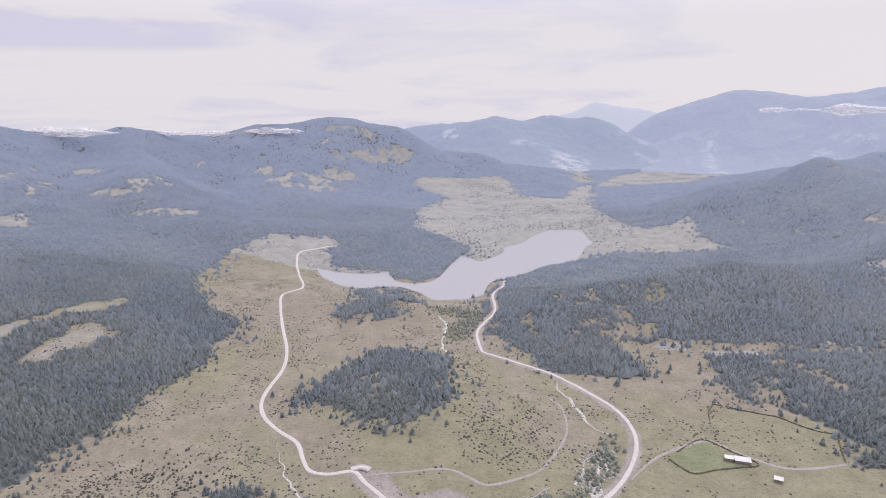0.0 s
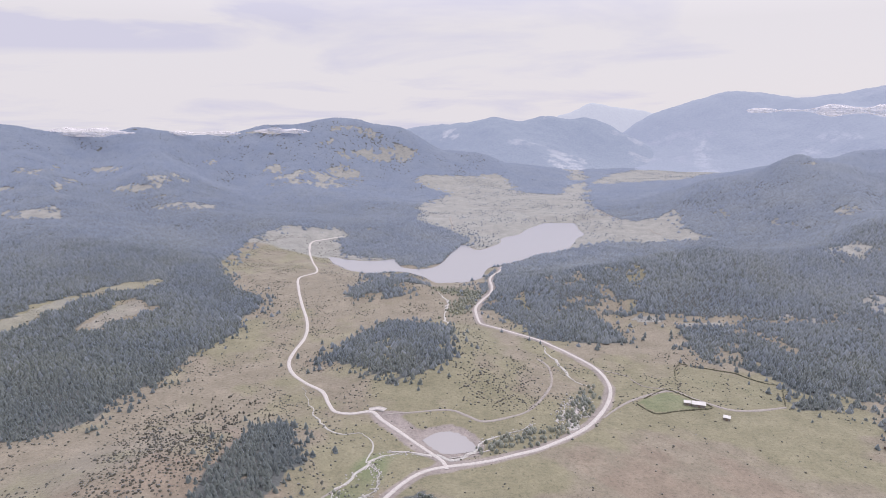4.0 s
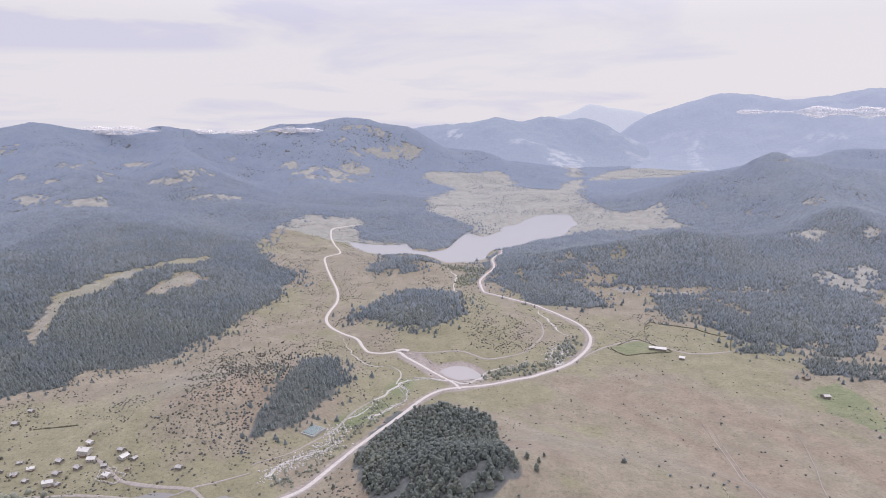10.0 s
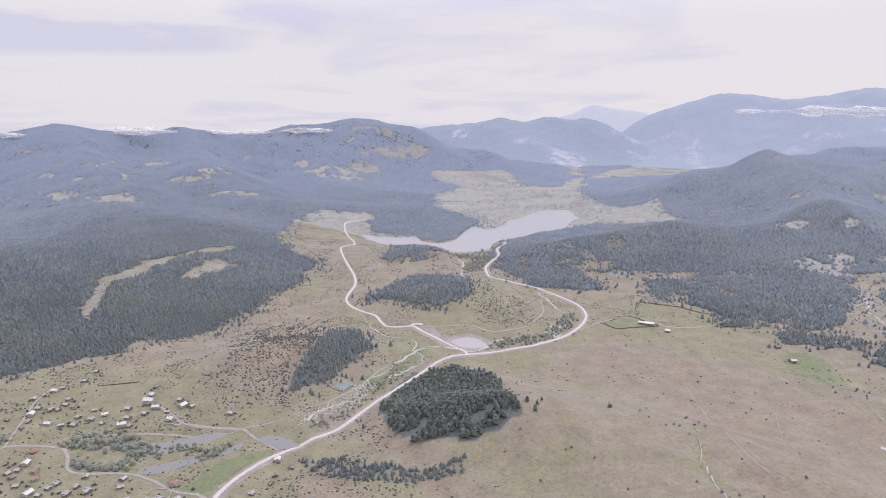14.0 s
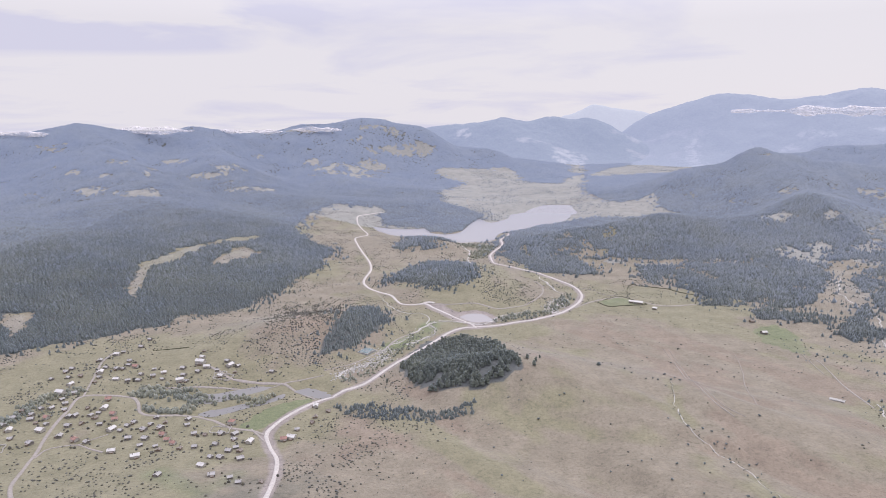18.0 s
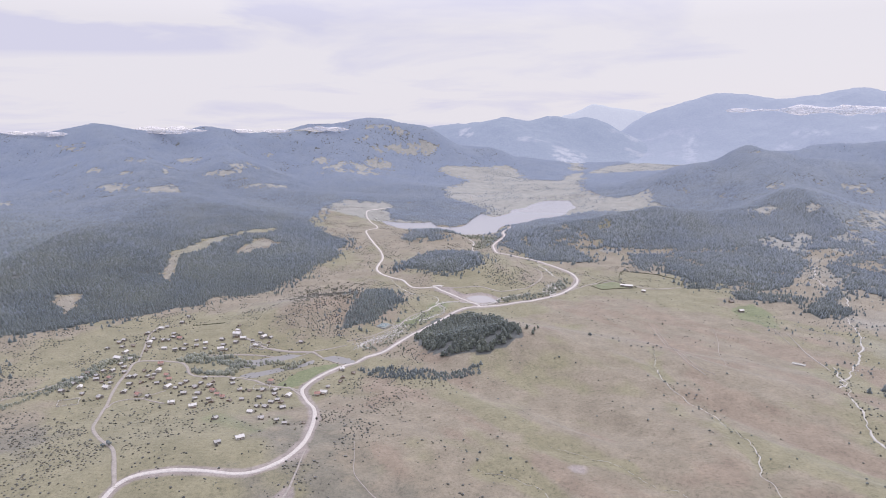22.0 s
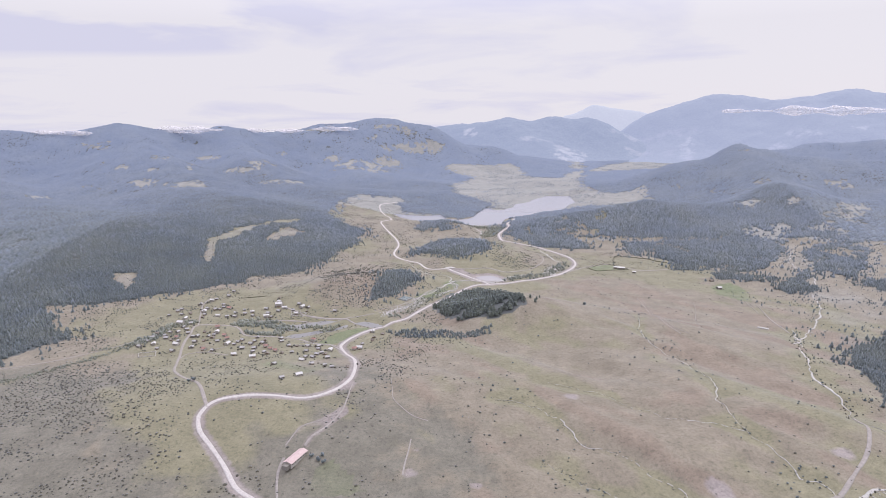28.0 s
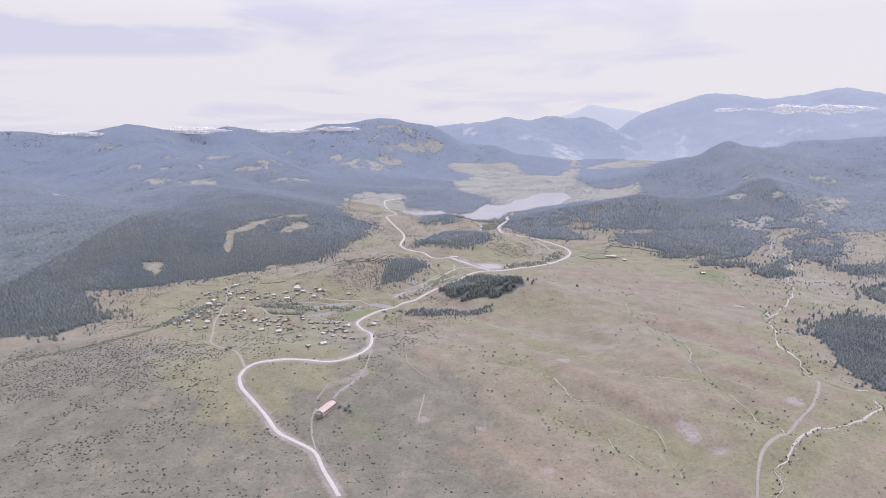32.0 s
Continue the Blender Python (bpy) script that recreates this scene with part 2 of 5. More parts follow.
def cloud_material():
    """Thin cloud: white, with ragged gaps, brightened by an added glow."""
    m, nodes, links, p = material("thin_cloud")
    p.inputs["Base Color"].default_value, p.inputs["Roughness"].default_value = (0.60, 0.575, 0.61, 1), 1.0
    # Emission stands for the daylight that scatters inside a cloud.
    p.inputs["Emission Color"].default_value, p.inputs["Emission Strength"].default_value = (0.62, 0.6, 0.64, 1), 0.34
    n = grain(nodes, links, 0.02, 6.0, 0.65)
    gaps = ramp(nodes, (0.32, (0, 0, 0)), (0.66, (0.65, 0.65, 0.65)))
    links.new(n.outputs["Fac"], gaps.inputs[0])
    links.new(gaps.outputs[0], p.inputs["Alpha"])
    return m


CLOUD = cloud_material()

# Plan of the valley: corner points in metres, placed to fit the camera's view.
LAKE = [(272, 1549), (352, 1550), (343, 1458), (343, 1394), (311, 1335), (270, 1221), (195, 1162), (140, 1101), (92, 1063), (73, 988), (49, 963), (-3, 957), (-30, 1001), (-68, 1034), (-123, 1024), (-163, 1045), (-201, 1100), (-222, 1162), (-176, 1132), (-124, 1120), (-87, 1137), (-71, 1074), (-36, 1056), (-1, 1085), (29, 1207), (48, 1280), (63, 1255), (84, 1221), (134, 1291), (142, 1346), (188, 1393), (215, 1457)]
ROAD_WEST = [(-208, 1276), (-244, 1244), (-264, 1220), (-258, 1165), (-235, 1078), (-213, 994), (-233, 947), (-221, 882), (-200, 803), (-177, 725), (-169, 670), (-172, 627), (-172, 593), (-162, 562), (-143, 535), (-120, 509), (-109, 482), (-100, 465), (-85, 460), (-66, 463), (-55, 449), (-34, 425), (-15, 403), (1, 382), (4, 371)]
ROAD_MAIN = [(115, 1069), (108, 1031), (88, 982), (80, 859), (64, 816), (54, 793), (50, 771), (52, 725), (58, 710), (89, 687), (126, 657), (154, 618), (175, 572), (176, 526), (162, 485), (138, 446), (105, 415), (68, 392), (29, 381), (4, 375), (-18, 362), (-40, 334), (-62, 294), (-80, 260), (-97, 220), (-113, 190), (-130, 174), (-154, 157), (-183, 121), (-193, 93), (-194, 76), (-185, 54), (-172, 27), (-164, -8), (-160, -56), (-164, -86), (-175, -107), (-191, -116), (-219, -116), (-247, -116), (-269, -120), (-279, -130), (-281, -144), (-280, -152), (-273, -168), (-255, -189), (-238, -210), (-222, -233), (-204, -246), (-184, -262), (-170, -290), (-153, -322)]
ROAD_VILLAGE = [(-195, 76), (-209, 85), (-230, 91), (-256, 108), (-276, 117), (-308, 112), (-325, 119), (-338, 141), (-354, 153), (-396, 150), (-395, 121), (-390, 86), (-377, 42), (-370, 18), (-358, -17), (-336, -47), (-309, -77), (-288, -116), (-279, -134)]
ROAD_UPPER = [(-165, 153), (-184, 169), (-207, 187), (-229, 192), (-261, 194), (-282, 212), (-299, 224)]
ROAD_LANE = [(-207, 187), (-232, 180), (-274, 178), (-316, 175), (-350, 169)]
ROAD_NORTH = [(-396, 150), (-413, 206), (-422, 237), (-422, 264)]
TRACK_SHED = [(152, 457), (172, 480), (191, 497), (213, 510), (238, 520), (254, 502), (276, 480), (303, 475), (336, 480)]
TRACK_KNOLL = [(-55, 457), (-33, 460), (8, 465), (25, 456), (41, 447), (77, 464), (99, 493), (116, 532), (120, 576), (111, 597)]
TRACK_EAST = [(156, -329), (176, -289), (193, -267), (220, -250), (241, -229), (270, -198), (290, -163), (292, -142)]
STREAM_UPPER = [(291, -145), (307, -105), (310, -57), (326, -6), (353, 61), (389, 141)]
STREAM_EAST = [(170, -330), (182, -313), (186, -300), (206, -283), (215, -270), (238, -254), (276, -238), (316, -216), (320, -201)]
TRACK_BARN = [(-182, -262), (-191, -235), (-195, -215), (-194, -200)]
DAM_STREAM = [(-9, 886), (5, 834), (12, 806), (5, 752), (11, 712)]
CLUMP_KNOLL = [(-87, 210), (-79, 268), (-59, 316), (-16, 335), (26, 303), (31, 173), (44, 159), (25, 142), (-4, 134), (-38, 140), (-67, 160)]
WOOD_KNOLL = [(-144, 598), (-122, 614), (-105, 654), (-75, 720), (-29, 725), (17, 673), (17, 584), (4, 556), (-31, 525), (-50, 510), (-83, 538), (-104, 576)]
WOOD_DAM = [(-145, 848), (-119, 890), (-122, 1017), (-70, 1060), (-19, 881), (-22, 850), (-63, 836), (-99, 816)]
WOOD_PENINSULA = [(-197, 1172), (-207, 1263), (-158, 1337), (-70, 1480), (21, 1390), (66, 1318), (41, 1255), (2, 1099), (-37, 1060), (-72, 1090), (-91, 1145), (-136, 1141)]
FOREST_EAST2 = [(311, 691), (341, 711), (395, 698), (412, 719), (486, 707), (532, 718), (619, 707), (659, 684), (532, 510), (498, 528), (466, 544), (395, 512), (367, 544), (347, 571), (320, 590), (298, 634)]
WOOD_EDGE = [(352, 584), (369, 536), (391, 527), (419, 543), (466, 544), (543, 525), (449, 399), (419, 410), (390, 406), (371, 438), (385, 462), (343, 483), (346, 494), (376, 501), (360, 528)]
WOOD_COPSE = [(461, 434), (483, 441), (504, 429), (480, 393), (440, 392)]
WOOD_GLADE = [(490, 380), (593, 482), (534, 352), (477, 301), (467, 323)]
WOOD_FAR_EAST = [(638, 606), (709, 673), (798, 697), (794, 626), (685, 479), (625, 412), (583, 432), (625, 534)]
WOOD_EAST_EDGE = [(430, 88), (479, 100), (528, 95), (560, 83), (402, -157), (346, -180), (345, -150), (344, -114), (374, -41), (383, 0)]
WOOD_STRIP = [(580, 369), (651, 404), (740, 418), (790, 411), (732, 328), (670, 322), (608, 346)]
WOOD_SPECK = [(594, 254), (644, 272), (688, 265), (626, 176), (577, 178), (579, 222)]
THICKET_LOW = [(-146, 136), (-100, 129), (-43, 106), (-7, 117), (-11, 99), (-54, 88), (-120, 108)]
THICKET_TOP = [(-272, 443), (-223, 508), (-158, 483), (-154, 421), (-172, 353), (-176, 326), (-213, 331)]
THICKET = [(-188, 249), (-178, 271), (-175, 307), (-173, 344), (-161, 432), (-135, 432), (-115, 367), (-129, 317), (-139, 279), (-167, 258)]
OPEN_WEST = [(-637, 16), (-591, 21), (-544, 90), (-645, 216), (-557, 233), (-457, 306), (-382, 407), (-340, 438), (-312, 526), (-254, 732), (-258, 803), (-379, 958), (-382, 1138), (-391, 1208), (-345, 1319), (-232, 1343), (-202, 1272)]
OPEN_NORTH = [(-51, 1526), (-71, 1679), (-34, 1879), (26, 1995), (-47, 2122), (-104, 2187), (-27, 2289), (98, 2325), (234, 2440), (280, 2340), (283, 2092), (378, 1969), (469, 2296), (570, 2427), (546, 2169), (457, 1852), (430, 1644), (447, 1549), (470, 1456), (538, 1481), (596, 1499), (583, 1409), (570, 1322), (607, 1267)]
OPEN_EAST = [(584, 1263), (339, 1243), (198, 1185), (116, 1064), (75, 982), (63, 776), (85, 725), (142, 672), (231, 659), (220, 731), (326, 741), (422, 728)]
CLEARINGS = []


def clearing(x, y, ux, uy, vx, vy):
    """A glade on the mountain side: its centre and its two half-axes."""
    CLEARINGS.append([(round(x + 1.3 * (ux * math.cos(a) + vx * math.sin(a))), round(y + 1.3 * (uy * math.cos(a) + vy * math.sin(a)))) for a in np.arange(0, 6.2, math.pi / 5)])


clearing(-1443, 1878, 70, -11, -6, 11)
clearing(-1418, 1840, 48, -12, -6, 13)
clearing(-1278, 1637, 21, -11, -12, 23)
clearing(-1156, 1520, 32, -8, -13, 26)
clearing(-1086, 1589, 27, -9, -14, 29)
clearing(-1072, 1710, -30, 124, -55, 123)
clearing(-971, 1608, -20, 93, -56, 133)
clearing(-1006, 1884, 42, -20, -15, 40)
clearing(-1022, 1435, 24, -6, -8, 17)
clearing(-1431, 1616, 19, -7, -7, 12)
clearing(-1331, 1579, 29, -13, -5, 9)
clearing(-1164, 1317, 44, -16, -28, 50)
clearing(-980, 1269, 45, -13, -15, 31)
clearing(-834, 1228, 59, -7, -13, 32)
clearing(-765, 1081, 23, -7, -6, 15)
clearing(-1098, 1352, 24, -14, -8, 16)
clearing(-1040, 1226, 21, -7, -5, 9)
clearing(-1196, 1115, -13, 73, -60, 89)
clearing(-798, 1557, 71, -28, -7, 21)
clearing(-675, 1512, 30, 21, -3, 12)
clearing(-778, 1643, 27, -12, -18, 56)
clearing(-727, 1663, 21, 77, -14, 48)
clearing(-608, 1430, 43, 4, -8, 32)
clearing(-546, 1424, 15, 24, -12, 51)
clearing(-795, 2169, 14, 16, -8, 32)
clearing(-557, 2152, 41, -5, -8, 48)
clearing(-458, 2070, 78, 54, -11, 74)
clearing(-350, 2119, 61, 79, -13, 122)
clearing(-355, 2362, 40, 26, -3, 33)
clearing(-344, 2536, 69, 29, -2, 22)
clearing(-194, 2443, 95, 19, -2, 41)
clearing(-286, 2532, 52, 14, -1, 16)
clearing(-411, 2422, 31, 22, -1, 12)
clearing(-684, 2443, 52, -1, -3, 16)
clearing(77, 3435, 50, -36, 1, 31)
clearing(839, 1216, 14, -34, 15, 31)
clearing(743, 1256, 19, -30, 5, 12)
clearing(669, 928, 33, -4, 18, 39)
clearing(770, 900, 23, -2, 7, 13)
clearing(993, 1271, 10, 4, 16, 31)
clearing(1080, 1232, 28, -13, 13, 24)
clearing(831, 931, 13, 4, 5, 9)
clearing(834, 854, 9, 2, 7, 13)
clearing(926, 906, 50, 22, 58, 91)
clearing(819, 1410, 8, -10, 4, 10)
clearing(669, 1403, 16, -18, 5, 14)
clearing(897, 1479, 27, -2, 5, 11)
clearing(1735, 2939, 20, -31, 10, 22)
clearing(1879, 2915, 30, -64, 13, 25)
clearing(1824, 3008, 11, -19, 9, 18)
clearing(2100, 2827, 31, -15, 12, 21)
clearing(496, 717, 9, 0, 7, 17)
clearing(1273, 2970, -45, -256, 90, 244)
clearing(868, 2659, 115, -32, 62, 220)
clearing(610, 3101, 61, 42, 11, 66)
clearing(620, 2945, 76, 85, 35, 186)
clearing(645, 757, 47, -4, 22, 45)
clearing(782, 753, 47, 4, 27, 47)
CLEARINGS.append([(390, 712), (382, 708), (363, 707), (341, 707), (323, 709), (318, 714), (327, 719), (346, 722), (368, 720), (385, 717)])
CLEARINGS.append([(484, 734), (476, 728), (463, 725), (448, 726), (438, 731), (437, 737), (444, 743), (457, 746), (472, 745), (483, 741)])
CLEARINGS.append([(564, 744), (554, 737), (534, 733), (514, 734), (500, 740), (497, 747), (507, 753), (526, 756), (547, 756), (562, 751)])
CLEARINGS.append([(638, 759), (628, 751), (613, 747), (598, 746), (588, 752), (589, 760), (599, 769), (614, 773), (630, 773), (639, 768)])
CLEARINGS.append([(634, 714), (626, 710), (615, 707), (603, 707), (595, 711), (595, 716), (602, 722), (614, 724), (626, 724), (634, 720)])
CLEARINGS.append([(304, 729), (297, 724), (284, 721), (270, 721), (259, 725), (256, 730), (262, 735), (274, 738), (290, 737), (301, 734)])
CLEARINGS.append([(-601, 333), (-606, 360), (-591, 373), (-574, 349), (-561, 313), (-564, 296)])
CLEARINGS.append([(-496, 453), (-532, 543), (-546, 609), (-534, 658), (-503, 744), (-486, 750), (-481, 725), (-496, 672), (-512, 613), (-517, 576), (-504, 517), (-489, 456)])
CLEARINGS.append([(-491, 757), (-464, 812), (-426, 852), (-413, 821), (-454, 776), (-481, 742)])
CLEARINGS.append([(-444, 658), (-437, 716), (-420, 773), (-385, 734), (-408, 698), (-416, 661)])
STREAM_CULVERT = [(86, 445), (70, 430), (50, 419), (33, 409), (24, 395), (6, 387), (-2, 392), (-20, 392), (-35, 395), (-51, 389), (-58, 373), (-66, 363), (-72, 351), (-78, 338), (-83, 326), (-92, 310), (-100, 296)]
STREAM_BRAID = [(-58, 373), (-52, 364), (-50, 351), (-51, 338), (-60, 329), (-68, 320), (-74, 309), (-84, 301)]
STREAM_FEEDER = [(-142, 524), (-124, 477), (-110, 443), (-91, 423), (-70, 426), (-60, 410), (-58, 399), (-59, 376)]
STREAM_SPREAD = [(-105, 284), (-111, 269), (-107, 250), (-114, 241), (-125, 232), (-134, 225), (-144, 212), (-150, 200)]
STREAM_ROAD = [(107, 668), (122, 651), (126, 621), (132, 593), (137, 566), (143, 545), (156, 524)]
STREAM_MARSH = [(146, 505), (130, 491), (120, 478), (108, 449)]
STREAM_FORK = [(288, -152), (296, -165), (308, -183), (328, -182)]
STREAM_NORTH = [(654, 652), (594, 559), (577, 506), (561, 409), (505, 310), (478, 240), (436, 174), (390, 120), (350, 66)]
TRACK_KNOLL_EAST = [(176, 574), (191, 566), (204, 556)]
TRACK_FIELD = [(204, 550), (213, 530), (233, 523)]
TRACK_BARN_LOOP = [(-156, -80), (-156, -116), (-158, -139), (-167, -159), (-176, -175), (-180, -187)]
TRACK_FOOT = [(-120, -64), (-117, -86), (-114, -108), (-105, -122), (-94, -135), (-81, -140)]
TRACK_SCAR = [(-94, -173), (-95, -188), (-97, -203), (-98, -219)]
TRACK_VALE = [(-167, 206), (-190, 195), (-207, 187)]
TRACK_VALLEY = [(-169, 217), (-141, 236), (-114, 270), (-96, 314), (-75, 345)]
TRACK_SLOPE = [(393, 260), (380, 171), (379, 134)]
TRACK_LAKE = [(33, 1596), (30, 1512), (33, 1434), (30, 1386)]
TRACK_SHORE = [(449, 1726), (432, 1630), (445, 1560), (451, 1480)]
TRACK_BEND = [(490, 1372), (488, 1346), (500, 1322)]
WALL_FIELD = [(193, 489), (198, 477), (206, 467), (225, 472), (245, 476), (264, 481), (251, 501), (233, 521), (204, 501)]
WALL_PASTURE = [(272, 591), (290, 582), (306, 571), (323, 562), (335, 546), (345, 536), (356, 529), (346, 504), (337, 483)]
WALL_SIDE = [(272, 591), (261, 574), (253, 550)]
WALL_SLOPE = [(-380, 272), (-370, 274), (-351, 275), (-339, 276)]
HEDGE_WEST = [(-448, 75), (-443, 90), (-438, 108), (-432, 137), (-424, 153), (-405, 160)]
HEDGE_MID = [(-348, 160), (-329, 163), (-304, 161), (-277, 149)]
HEDGE_LOW = [(-330, 129), (-310, 119), (-289, 121), (-282, 130)]
HEDGE_POOL = [(-265, 149), (-249, 156), (-224, 150), (-210, 162)]
HEDGE_STREAM = [(153, 520), (130, 468), (110, 434), (89, 423), (60, 410), (38, 400)]
HEDGE_DAM = [(1, 875), (21, 861), (40, 859), (54, 835), (34, 804), (22, 761)]
HEDGE_BRAID = [(-74, 329), (-83, 293), (-98, 272), (-109, 234), (-121, 207), (-143, 193)]
FIELD_GREEN = [(-223, 89), (-219, 111), (-204, 141), (-173, 156), (-168, 147), (-191, 108), (-207, 87)]
POOL = [(-276, 120), (-267, 130), (-252, 136), (-235, 147), (-218, 150), (-203, 170), (-196, 163), (-207, 150), (-229, 136), (-243, 125), (-257, 117)]
POOL_BRIDGE = [(-195, 175), (-178, 184), (-158, 174), (-150, 160), (-164, 158), (-181, 166)]
POND = [(-17, 419), (-7, 431), (6, 437), (15, 432), (24, 421), (30, 406), (28, 400), (6, 395), (-2, 398), (-10, 407)]
QUARRY = [(-68, 466), (-60, 468), (-53, 464)]
MARSH_STONES = [(127, 475), (137, 480), (136, 466), (126, 454), (124, 438), (115, 436), (120, 458)]
WHITE_PATCH = [(348, 156), (359, 148), (355, 135), (344, 137)]
FISH_BASINS = [(-133, 273), (-122, 288), (-117, 286), (-125, 272)]
LOTS_UP = {"w": [(-415, 257), (-409, 208), (-424, 177), (-384, 192), (-342, 211), (-298, 220), (-311, 243), (-273, 222), (-276, 200)], "g": [(-411, 264), (-398, 281), (-399, 306), (-393, 241), (-388, 229), (-425, 238), (-409, 220), (-396, 218), (-390, 219), (-404, 196), (-444, 216), (-446, 208), (-435, 193), (-451, 189), (-408, 156), (-412, 141), (-404, 133), (-371, 190), (-360, 191), (-364, 206), (-356, 220), (-350, 203), (-336, 194), (-317, 203), (-309, 190), (-324, 220), (-304, 210), (-279, 231), (-264, 221), (-284, 212), (-224, 211)], "r": [(-379, 225)], "d": [(-402, 183), (-425, 198), (-263, 208), (-314, 257)], "b": [(-421, 154), (-316, 190), (-308, 229)]}
LOTS_LOW = {"g": [(-421, 122), (-412, 123), (-398, 121), (-423, 111), (-418, 101), (-436, 104), (-436, 89), (-437, 70), (-414, 66), (-399, 93), (-387, 108), (-382, 110), (-363, 116), (-368, 111), (-351, 95), (-378, 91), (-326, 82), (-324, 91), (-321, 98), (-304, 94), (-306, 84), (-374, 71), (-345, 61), (-392, 58), (-311, 66), (-294, 51), (-296, 65)], "d": [(-436, 117), (-409, 94), (-378, 125), (-361, 106), (-368, 96)], "w": [(-424, 80), (-397, 81), (-362, 125), (-335, 84), (-313, 41), (-288, 30)], "r": [(-406, 105), (-349, 115), (-342, 104), (-368, 144), (-357, 65)]}
LOTS_MID = {"g": [(-304, 107), (-292, 87), (-274, 105), (-270, 92), (-257, 74), (-234, 77), (-222, 77), (-219, 66), (-280, 49), (-247, 49), (-231, 54), (-216, 42), (-212, 49), (-226, 28), (-218, 28), (-211, -10), (-196, -14), (-187, -22), (-252, -9), (-227, -74), (-201, 26)], "d": [(-292, 98), (-246, 71), (-274, 42), (-258, 46), (-206, 41), (-171, -19)], "v": [(-232, 99)], "r": [(-284, 73), (-276, 63), (-268, 56)], "w": [(-204, 61), (-226, 9), (-212, -65)]}
LOTS_ROADSIDE = {"r": [(-176, 66)], "w": [(-170, 69), (-162, 136)], "g": [(-169, 86)], "d": [(-157, 111), (-158, 100), (-148, 124)]}
SHED_ROOFS = [(252, 484), (242, 487), (268, 457)]
HUTS_EAST = [(383, 400), (378, 355)]
BARN = [(-189, -215), (-179, -190)]
SHRUB_SLOPE = [(-271, 340), (-279, 443), (-243, 467), (-182, 401), (-166, 320), (-180, 265), (-206, 240), (-240, 255)]
SHRUB_KNOLL = [(-4, 515), (31, 594), (80, 601), (112, 540), (83, 465), (37, 473), (2, 480)]
SHRUB_WEST = [(-591, -53), (-542, -1), (-453, 19), (-377, -43), (-315, -155), (-318, -232), (-377, -262), (-417, -310)]
SHRUB_FOREST_EDGE = [(-565, 249), (-511, 270), (-451, 333), (-396, 381), (-383, 294), (-431, 222), (-453, 161), (-497, 147)]
SHRUB_ROADSIDE = [(-180, 97), (-118, 129), (-76, 86), (-116, -26), (-135, -86), (-151, -107), (-171, -124), (-159, -30)]
POOL_NORTH = [(-296, 154), (-285, 165), (-266, 171), (-245, 182), (-230, 189), (-217, 184), (-231, 171), (-248, 159), (-263, 148), (-281, 143)]
SHRUB_EAST = [(378, 99), (384, 24), (350, -84), (335, -138), (295, -176), (299, -97), (313, -18)]
HEDGE_FAR_WEST = [(-579, -71), (-556, -46), (-525, -30), (-491, 9), (-465, 47), (-443, 83)]
HEDGE_UPPER_WEST = [(-491, 55), (-460, 69), (-437, 88), (-432, 114), (-400, 114)]
TRACK_FAR_WEST = [(-589, 7), (-556, -1), (-523, 16), (-493, 43), (-458, 81), (-436, 114)]
FIELD_PASTURE = [(271, 585), (304, 566), (333, 541), (354, 526), (335, 483), (278, 485), (252, 514), (248, 539)]
GRAVEL_POND = [(-49, 452), (-35, 438), (-23, 418), (-10, 403)]
GRAVEL_CULVERT = [(-46, 395), (-33, 397), (-20, 394), (-8, 390)]
GRAVEL_VERGE = [(4, 387), (14, 390), (27, 395), (43, 400)]
SHRUB_BAND = [(-489, -123), (-510, -68), (-465, -41), (-395, 1), (-323, -46), (-296, -108), (-349, -114), (-407, -118)]
SHRUB_FOREST_FOOT = [(-584, 114), (-582, 191), (-520, 248), (-429, 196), (-440, 114), (-476, 54), (-503, 33)]
FIELD_BARN = [(-170, -216), (-152, -196), (-137, -216), (-121, -240), (-146, -244), (-168, -244)]
SHRUB_VALE = [(-282, 365), (-228, 438), (-134, 407), (-128, 254), (-185, 220), (-241, 236)]
SHRUB_SOUTH = [(-146, 136), (-123, 179), (-80, 187), (-58, 75), (-95, -13), (-127, -73), (-122, 20)]
HEATH_SCAR = [(218, 232), (210, 117), (215, 41), (222, -5)]
PATH_RIDGE = [(228, 295), (223, 232), (216, 168), (212, 112), (219, 81)]
PATH_RIDGE_SIDE = [(234, 294), (226, 226), (219, 158), (217, 104), (228, 78)]
PATH_EAST = [(308, 281), (293, 228), (273, 176), (255, 112)]
PATH_HUT = [(386, 281), (382, 250), (378, 218)]
FIELD_HUT = [(370, 378), (414, 393), (420, 348), (395, 269), (378, 288), (360, 318)]
BARE_SPOTS = [(-42, -233, 7), (10, -295, 9), (134, -239, 9), (136, -253, 7), (-89, -187, 6), (-91, -215, 7), (-144, -244, 5), (246, -204, 10), (55, -99, 9), (151, -269, 7)]
RILL_MAIN = [(194, 175), (175, 92), (176, 46), (184, 25), (194, 13), (197, -32), (197, -71), (188, -108), (183, -120), (184, -144), (185, -173), (193, -192), (197, -209), (200, -230), (213, -239), (215, -252)]
RILL_SIDE = [(90, -96), (102, -121), (117, -129), (128, -142), (145, -152), (162, -158), (185, -173)]
RILL_LONG = [(-22, -100), (-1, -107), (18, -118), (33, -138), (47, -173), (73, -189), (84, -201), (93, -218), (101, -231), (108, -238), (111, -250), (110, -260), (110, -271), (115, -282), (113, -302)]
RILL_FRONT = [(13, -197), (27, -208), (39, -224), (53, -233), (65, -245), (71, -261), (81, -274), (93, -288)]
